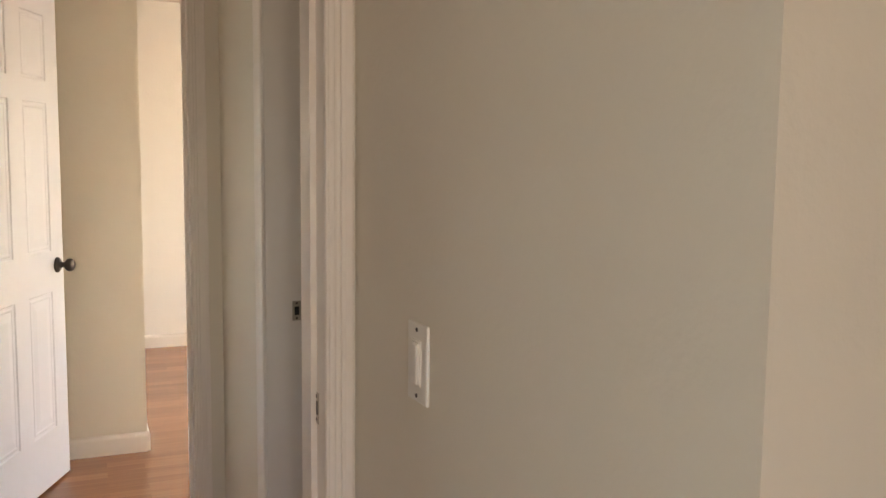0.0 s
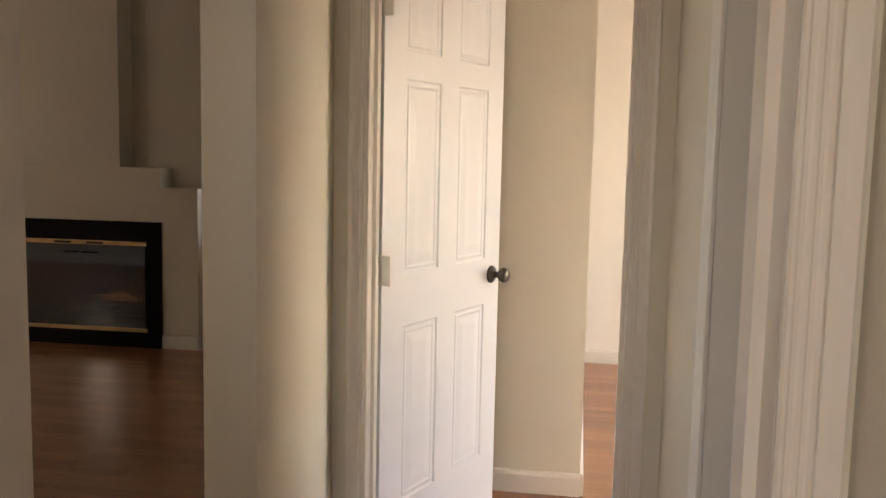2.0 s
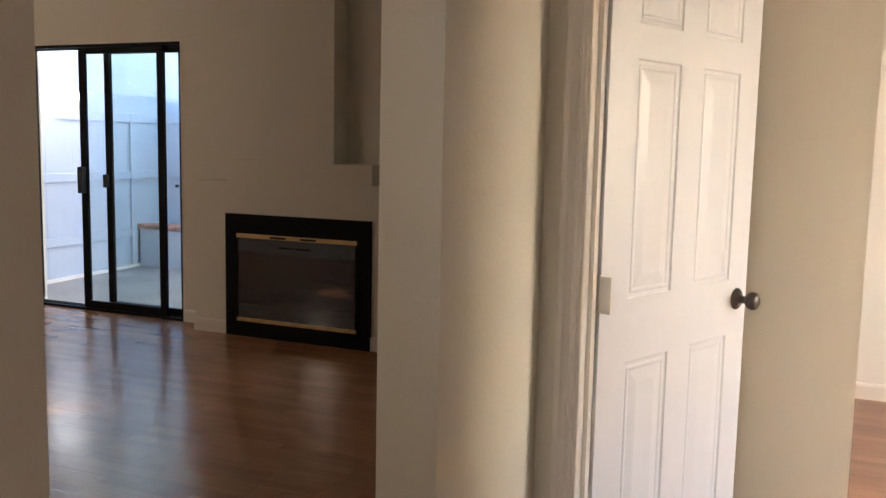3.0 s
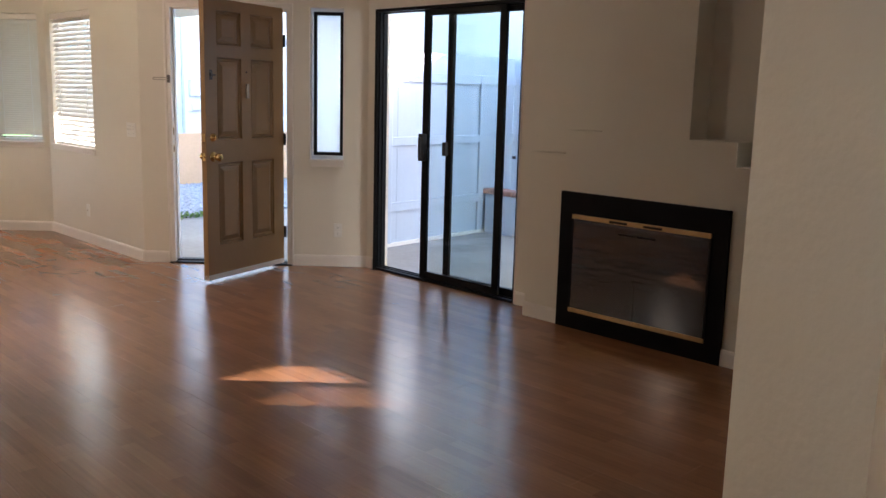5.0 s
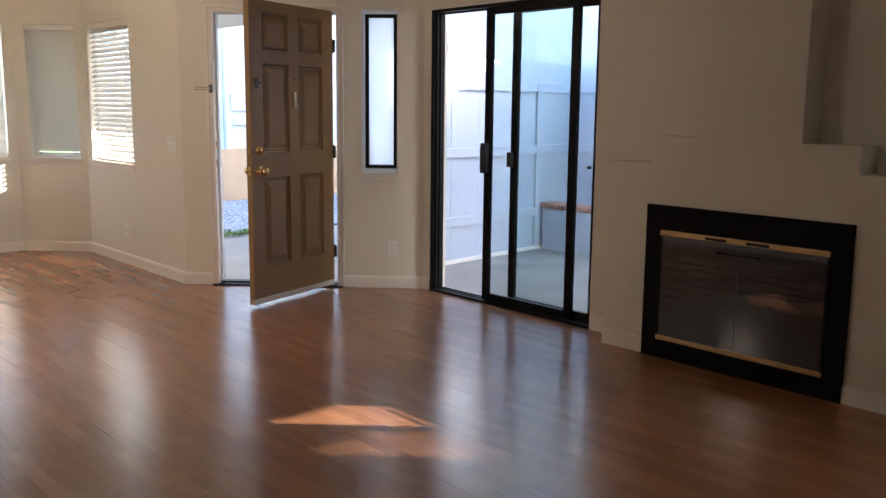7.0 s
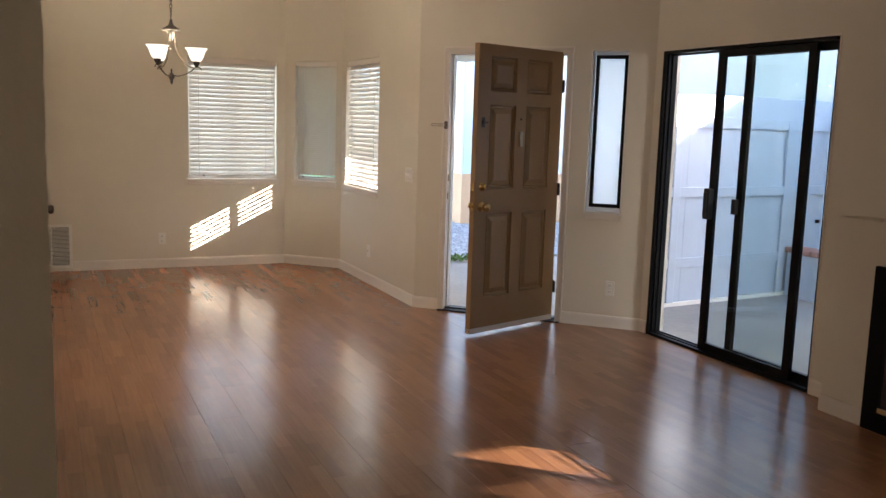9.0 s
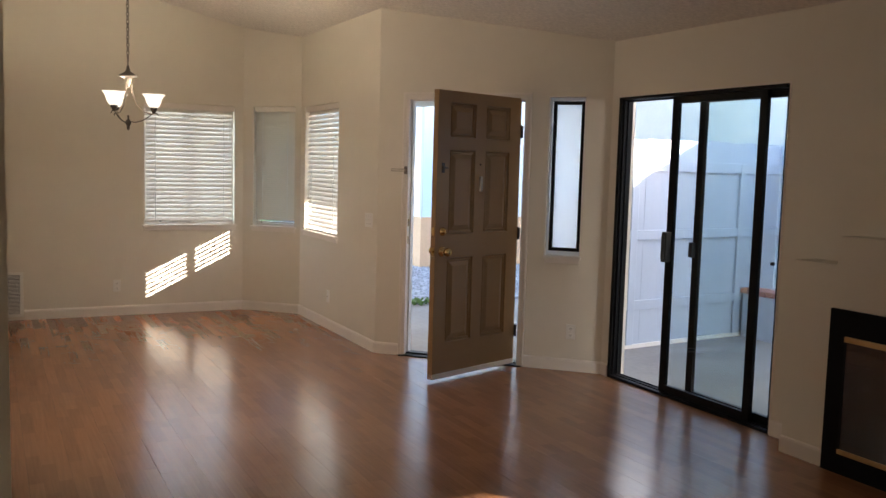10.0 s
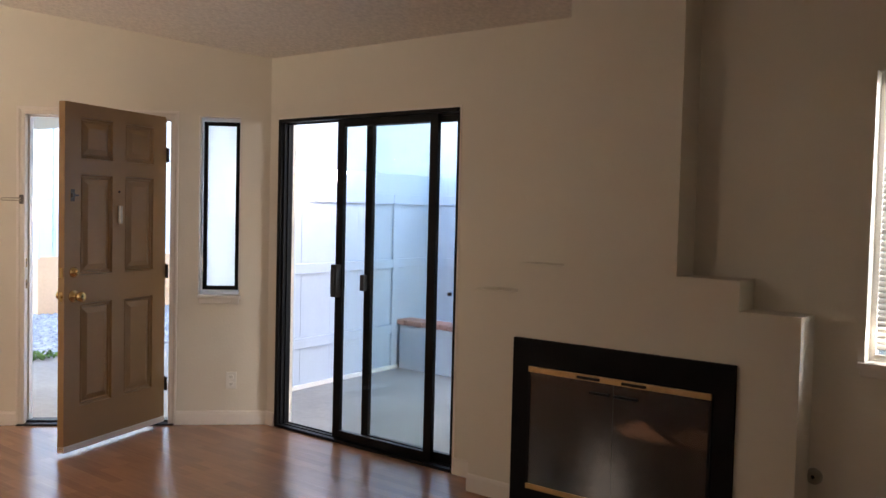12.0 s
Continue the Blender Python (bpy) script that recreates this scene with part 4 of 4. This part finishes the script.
outlet(F_W1 @ pose(5.17 - 4.10, 0, 0.288))
outlet(F_ENTRY @ pose(s_of((-5.791, 7.99)), 0, 0.30))
outlet(pose(-1.784, NORTH, 0.31))
o = thing("cable_plate", "narrow white wall plate on a cream wall", "wall plate", F_W3 @ pose(-8.014 + 8.866, 0, 0.30))
part("plate", boxes((-0.035, 0.035, -0.006, 0, -0.057, 0.057), bevel=0.003), M_PLASTIC, o)
part("jack", lathe([(0.006, 0), (0.006, 0.008), (0.0, 0.008)], 12, m=pose(0, -0.005, 0, 90)), M_NICKEL, o)
switch(F_W3 @ pose(-7.07 + 8.866, 0, 1.068), 3, "white three-gang toggle switch plate on a cream wall")
switch(frame_at((0.611, YP0), (0.649, 2.22)) @ pose(YP0 - 2.872, 0, 1.079), 1, "white rocker light switch on a cream hall wall")


def vent():
    """The return-air grille low on the west wall."""
    v = thing("air_vent", "white louvred return-air grille above the baseboard", "air vent", F_W1)
    a, b, z0, z1 = 0.02, 0.256, 0.03, 0.442
    part("vent_frame", boxes((a, a + 0.02, -0.008, 0, z0, z1), (b - 0.026, b, -0.008, 0, z0, z1), (a, b, -0.0079, 0, z0, z0 + 0.024), (a, b, -0.0079, 0, z1 - 0.024, z1), ((a + b) / 2 - 0.07, (a + b) / 2 - 0.058, -0.007, 0, z0, z1), bevel=0.001), M_PLASTIC, v)
    # Near-black sheet for the shade behind the louvres.
    part("vent_back", boxes((a + 0.01, b - 0.01, -0.0015, 0, z0 + 0.01, z1 - 0.01)), M_DARK, v)
    first, z = None, z0 + 0.03
    while z < z1 - 0.026:
        if first is None:
            bm = box(bmesh.new(), a + 0.015, b - 0.02, -0.0045, 0.0045, -0.0008, 0.0008)
            first = ob = part("louvre", bm, M_PLASTIC, v)
        else:
            ob = new("louvre", first.data)
            ob.parent = v
        ob.matrix_local = pose(0, -0.005, z, 38)
        z += 0.0125


vent()
k = thing("gas_valve", "chrome gas key valve on the wall beside the fireplace", "gas valve", pose(-2.062, NORTH, 0.395, 90))
part("escutcheon", lathe([(0.036, 0), (0.034, 0.006), (0.024, 0.012), (0.013, 0.016), (0.013, 0.022), (0.009, 0.022), (0.009, 0.012), (0.0, 0.012)], 28), M_NICKEL, k, smooth=True)
# Black disc for the shade inside the valve hole.
part("valve_hole", lathe([(0.009, 0.0145), (0.0, 0.0145)], 14), M_DARK, k)

# ---- outdoors ----
GZ = -0.13
struct("pavement", boxes((-11.6, -2.0, 6.5, 12.5, -0.25, GZ), (-8.2, -6.85, 6.2, 6.5, -0.25, GZ)), M_CONCRETE, "worn grey concrete patio and entry walk")


def fence(name, m, L, posts, label):
    """A white board fence along x with posts, rails and boards, boards facing -y."""
    f = thing(name, label, "fence", m)
    first, x = None, 0.0
    while x < L - 0.05:
        if first is None:
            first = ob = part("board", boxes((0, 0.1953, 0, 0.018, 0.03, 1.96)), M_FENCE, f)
        else:
            ob = new("board", first.data)
            ob.parent = f
        ob.location = (x, random.uniform(0, 0.0015), random.uniform(-0.012, 0.012))
        ob.scale = (min(1, (L - x) / 0.196), 1, 1)
        x += 0.196
    for z, h in ((0.36, 0.09), (1.02, 0.09), (1.66, 0.1)):
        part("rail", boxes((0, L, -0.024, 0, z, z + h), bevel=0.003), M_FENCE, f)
    # Lighter paint on this strip stands for the sunlit gap under the boards.
    part("sunlit_base_strip", boxes((0, L, -0.03, 0, 0.0, 0.035)), M_TRIM, f, "white base strip standing for a sunlit gap")
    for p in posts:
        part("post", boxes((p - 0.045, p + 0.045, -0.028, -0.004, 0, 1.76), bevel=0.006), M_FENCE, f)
    return f


fence("patio_fence", pose(-6.76, 8.75, GZ, 0, 0, 95.6), 2.78, (0.64, 2.14), "white painted board fence beside the patio")
fence("back_fence", pose(-7.08, 11.5, GZ), 2.5, (1.5,), "white painted board fence behind the planter")
pl = thing("brick_planter", "low painted planter with a rounded red brick cap", "planter", pose(-6.93, 10.95, GZ))
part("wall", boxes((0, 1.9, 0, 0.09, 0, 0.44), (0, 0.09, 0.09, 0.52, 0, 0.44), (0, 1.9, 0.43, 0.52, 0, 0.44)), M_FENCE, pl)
part("soil", boxes((0.09, 1.9, 0.09, 0.43, 0, 0.40)), M_GROUND, pl)
M_BRICK = material("red_brick_cap", (0.50, 0.25, 0.19), 0.85, var=0.15, scale=9, bump=0.5, bump_scale=60)
cap = None
for i in range(17):
    if cap is None:
        cap = ob = part("brick", boxes((0, 0.105, -0.03, 0.2, 0.442, 0.50), bevel=0.015), M_BRICK, pl)
    else:
        ob = new("brick", cap.data)
        ob.parent = pl
    ob.location = (-0.02 + i * 0.112, random.uniform(-0.004, 0.004), random.uniform(-0.003, 0.002))

# porch and patio roofs
M_SOFFIT = material("cream_soffit", (0.72, 0.64, 0.46), 0.7, var=0.04)
# Eastern end is out of view, extended to cut sun on the dining window.
bm = bmesh.new()
pts = [(-10.7, 6.2), (-10.7, 9.1), (-5.4, 9.1), (-5.4, 8.33), (-5.8, 8.33), (-7.0, 7.1), (-9.0, 7.1), (-9.6, 6.2)]
lo = [bm.verts.new((x, y, 2.27)) for x, y in pts]
hi = [bm.verts.new((x, y, 2.45)) for x, y in pts]
bm.faces.new(lo), bm.faces.new(hi)
for i in range(len(pts)):
    bm.faces.new((lo[i], lo[(i + 1) % len(pts)], hi[(i + 1) % len(pts)], hi[i]))
struct("porch_ceiling", bm, M_SOFFIT, "cream painted porch soffit")
# Seen part is real; north and east reaches are added to cut the sun.
struct("patio_cover", boxes((-4.75, -0.5, 8.33, 11.45, 2.2, 2.46), (-0.5, 0.45, 8.33, 11.0, 2.3, 2.46), (0.45, 0.51, 8.33, 10.13, 2.1, 2.46), (0.45, 0.51, 10.13, 11.45, 2.3, 2.46)), M_SOFFIT, "cream painted patio cover, extended out of view to cut the sun")
# Wall added only to shade patio and gravel and trim the sun patch.
struct("wall_sun_blocker", boxes((-8.6, 1.0, 12.5, 12.7, -0.3, 3.0), (1.0, 8.0, 12.5, 12.7, -0.3, 3.18)), M_STUCCO, "stucco wall added to block the sun")

struct("backdrop_building", boxes((-18.0, -6.9, 13.6, 19.0, -0.3, 5.5)), M_STUCCO, "pale stucco building beyond the fence")

# the neighbouring building: siding over a stucco base
M_NEIGH = material("white_neighbour_stucco", (0.80, 0.80, 0.79), 0.9, var=0.06, scale=2, bump=0.8, bump_scale=45)
M_SIDING = material("pale_blue_siding", (0.58, 0.74, 0.86), 0.7, var=0.03, scale=2)
M_BASE = material("tan_stucco_base", (0.74, 0.48, 0.29), 0.9, var=0.08, scale=2, bump=0.5)
nb = thing("neighbour_building", "neighbouring building with pale blue lap siding over a tan base", "building", pose(-13.0, 10.205, GZ, 0, 0, 90))
part("wall", boxes((0, 3.2, 0.02, 6, 0.83, 5.2)), M_NEIGH, nb, "pale stucco wall")
part("base", boxes((-0.02, 3.2, -0.03, 6, 0, 0.83)), M_BASE, nb, "tan stucco base")
first = None
for i in range(21):
    if first is None:
        bm = bmesh.new()
        vs = [(0, 0.02, 0), (0, -0.012, 0), (0, 0.004, 0.2), (0, 0.02, 0.2)]
        e0, e1 = [bm.verts.new(v) for v in vs], [bm.verts.new((0.2, v[1], v[2])) for v in vs]
        bm.faces.new(e0), bm.faces.new(e1)
        for j in range(4):
            bm.faces.new((e0[j], e0[(j + 1) % 4], e1[(j + 1) % 4], e1[j]))
        first = ob = part("siding_board", bm, M_SIDING, nb)
    else:
        ob = new("siding_board", first.data)
        ob.parent = nb
    ob.location = (0, 0, 0.83 + 0.2 * i)
part("corner_board", boxes((-0.012, 0.0, -0.03, 0.03, 0.8, 5.2), (0.2, 0.24, -0.025, 0.03, 0.8, 5.2)), M_FENCE, nb)
part("roof", boxes((-0.5, 3.2, -0.5, 6.5, 5.2, 5.4)), M_CONCRETE, nb)
for x, z, w, h in ((0.33, 1.41, 0.32, 0.26), (0.36, 1.19, 0.25, 0.1)):
    e = part("meter_box", boxes((x, x + w, -0.06, 0.02, z, z + h), bevel=0.01), M_NEIGH, nb, "pale painted metal meter box")

# gravel bed with weeds, hedge, road and a tree beyond
def gravel():
    bm_v, bm_f = [], []
    rng = random.Random(4)
    for i in range(9000):
        t = rng.random()
        x = -9.9 - 5.0 * t ** 0.8
        y = rng.uniform(7.2, 12.5)
        r = rng.uniform(0.012, 0.03)
        z = GZ + 0.03
        a = rng.uniform(0, 6.28)
        base = len(bm_v)
        for k in range(4):
            bm_v.append((x + r * math.cos(a + k * 1.57) * rng.uniform(0.7, 1.2), y + r * math.sin(a + k * 1.57) * rng.uniform(0.7, 1.2), z))
        bm_v.append((x, y, z + r * rng.uniform(0.5, 0.9)))
        for k in range(4):
            bm_f.append((base + k, base + (k + 1) % 4, base + 4))
    me = bpy.data.meshes.new("gravel")
    me.from_pydata(bm_v, [], bm_f)
    me.materials.append(M_GRAVEL)
    return tagged(new("gravel", me), "grey crushed stone gravel bed", "gravel", kind="stuff")


M_GRAVEL = material("grey_gravel", (0.44, 0.44, 0.46), 0.9, var=0.3, scale=12)
struct("gravel_bed", boxes((-17.0, -9.8, 7.0, 10.2, -0.3, GZ + 0.03), (-12.95, -9.8, 10.2, 12.6, -0.3, GZ + 0.03)), M_GRAVEL, "grey gravel bed")
gravel()


def leaves(name, label, centre, size, n, mat, leaf=0.05, seed=1):
    rng = random.Random(seed)
    v, f = [], []
    for i in range(n):
        p = Vector([rng.uniform(-1, 1) for _ in range(3)])
        p = Vector((centre[0] + p.x * size[0], centre[1] + p.y * size[1], centre[2] + p.z * size[2]))
        d1 = Vector([rng.gauss(0, 1) for _ in range(3)]).normalized() * leaf
        d2 = d1.cross(Vector([rng.gauss(0, 1) for _ in range(3)])).normalized() * leaf * 0.5
        b = len(v)
        v += [tuple(p - d1), tuple(p + d2), tuple(p + d1), tuple(p - d2)]
        f.append((b, b + 1, b + 2, b + 3))
    me = bpy.data.meshes.new(name)
    me.from_pydata(v, [], f)
    me.materials.append(mat)
    return tagged(new(name, me), label, kind="stuff")


M_LEAF = material("green_leaves", (0.14, 0.24, 0.06), 0.6, var=0.3, scale=6)
M_GRASS = material("green_grass", (0.20, 0.32, 0.08), 0.8, var=0.3, scale=6)
leaves("weeds", "low green weeds at the edge of the gravel", (-9.72, 8.7, GZ + 0.045), (0.1, 0.7, 0.03), 420, M_GRASS, 0.03, 3)
leaves("hedge", "clipped green hedge across the street", (-34, 21.3, 1.15), (1.0, 5.0, 0.95), 9000, M_LEAF, 0.12, 5)
struct("lawn", boxes((-33, -24, 5, 30, -0.3, GZ + 0.02)), M_GRASS, "green lawn")
struct("road", boxes((-24, -17, -10, 40, -0.3, GZ + 0.01)), material("asphalt", (0.09, 0.09, 0.09), 0.9, var=0.2), "grey asphalt road")


def tree():
    t = thing("tree", "bare-branched street tree in front of a beige house", "tree", pose(-31.0, 20.3, GZ))
    rng = random.Random(9)
    part("trunk", tube([(0, 0, 0), (0.05, 0.02, 1.2), (0.0, 0.05, 2.4), (0.05, 0, 3.4)], [0.16, 0.13, 0.1, 0.06], 8), M_BARK, t)
    bm = bmesh.new()

    def limb(p, d, L, r, n):
        q = p + d * L
        tube([p, (p + q) / 2 + Vector((rng.uniform(-.1, .1), rng.uniform(-.1, .1), 0)) * L, q], [r, r * 0.8, r * 0.55], 5, bm)
        if n:
            for _ in range(3):
                e = (d + Vector((rng.gauss(0, .6), rng.gauss(0, .6), rng.gauss(0.0, .4)))).normalized()
                limb(q, e, L * 0.66, r * 0.55, n - 1)
    for k in range(7):
        a = k * 0.9
        limb(Vector((0, 0, 2.0 + k * 0.2)), Vector((math.cos(a), math.sin(a), 0.55)).normalized(), 1.1, 0.05, 3)
    part("limbs", bm, M_BARK, t)


M_BARK = material("grey_brown_bark", (0.22, 0.15, 0.11), 0.9, var=0.2, scale=10)
tree()
M_HOUSE = material("beige_house_wall", (0.45, 0.40, 0.31), 0.9, var=0.05)
hs = thing("beige_house", "beige house across the street behind a hedge", "house", pose(-40, 16, GZ))
part("wall", boxes((-5, 0, 0, 16, 0, 5.2)), M_HOUSE, hs)
part("roof", boxes((-5.6, 0.6, -0.6, 16.6, 5.2, 5.6)), M_CONCRETE, hs)

# ---- laminate boards ----
ROW, BL = 0.192, 1.29


def clip(bm, co, no):
    bmesh.ops.bisect_plane(bm, geom=bm.verts[:] + bm.edges[:] + bm.faces[:], plane_co=co, plane_no=no, clear_outer=True)


floor_ob = bpy.data.objects["floor"]
full = None
X0, X1, Y0 = -9.308, -0.469, 3.84
row = 0
for r in range(int((NORTH - 3.84) / ROW) + 1):
    y0 = 3.84 + r * ROW
    x = X0 - (0.37 + 0.41 * r) % 1.0 * BL
    segs = []
    while x < X1:
        cuts = [x, x + BL]
        if y0 + ROW > P_C43[1] and x < P_C43[0] < x + BL:
            cuts = [x, P_C43[0], x + BL]
        segs += list(zip(cuts, cuts[1:]))
        x += BL
    for xa, xb in segs:
        x0, x1 = max(xa, X0), min(xb, X1)
        y1 = min(y0 + ROW, NORTH - 0.001)
        if y1 < 4.1 and x1 < -1.709:
            continue
        nearc = x0 < -5.4 and y1 > 6.38
        if x1 - x0 > 0.02 and y1 - y0 > 0.005:
            if abs(x1 - x0 - BL) < 1e-6 and abs(y1 - y0 - ROW) < 1e-6 and not nearc:
                if full is None:
                    full = ob = part("plank", boxes((0.0004, BL - 0.0004, 0.0004, ROW - 0.0004, -0.009, 0.0)), M_FLOOR, floor_ob)
                else:
                    ob = new("plank", full.data)
                    ob.parent = floor_ob
                ob.location = (x0, y0, 0)
            else:
                bm = boxes((x0 + 0.0004, x1 - 0.0004, y0 + 0.0004, y1 - 0.0004, -0.009, 0.0))
                if nearc:
                    # keep what lies inside the bay, the dining wall and the entry wall
                    if x0 < -8.8:
                        clip(bm, (P_W1[0], P_W1[1], 0), Vector((-0.463, 0.444, 0)).normalized())
                    if x0 < -6.905 and y1 > P_C43[1]:
                        if x1 < -6.9 + 0.01:
                            clip(bm, (0, P_C43[1], 0), (0, 1, 0))
                        else:
                            clip(bm, (P_C43[0], P_C43[1], 0), Vector((-1.31, 1.275, 0)).normalized())
                    elif y1 > P_C43[1]:
                        clip(bm, (P_C43[0], P_C43[1], 0), Vector((-1.31, 1.275, 0)).normalized())
                if len(bm.faces) > 2:
                    bmesh.ops.holes_fill(bm, edges=bm.edges)
                    part("plank", bm, M_FLOOR, floor_ob)
                else:
                    bm.free()
for nm, r in (("floor_hall", (-1.709, 0.8, 3.3, 3.84)), ("floor_hall", (-0.467, 0.8, 3.84, 5.0)), ("floor_closet", (0.8, 2.5, 3.3, 5.0)), ("floor_bedroom", (-0.309, 4.1, 5.0, 8.3)), ("floor_start_room", (-2.3, 3.1, -0.1, 3.3))):
    struct(nm, boxes((*r, -0.012, 0.0)), M_FLOOR, "red-brown laminate floor")
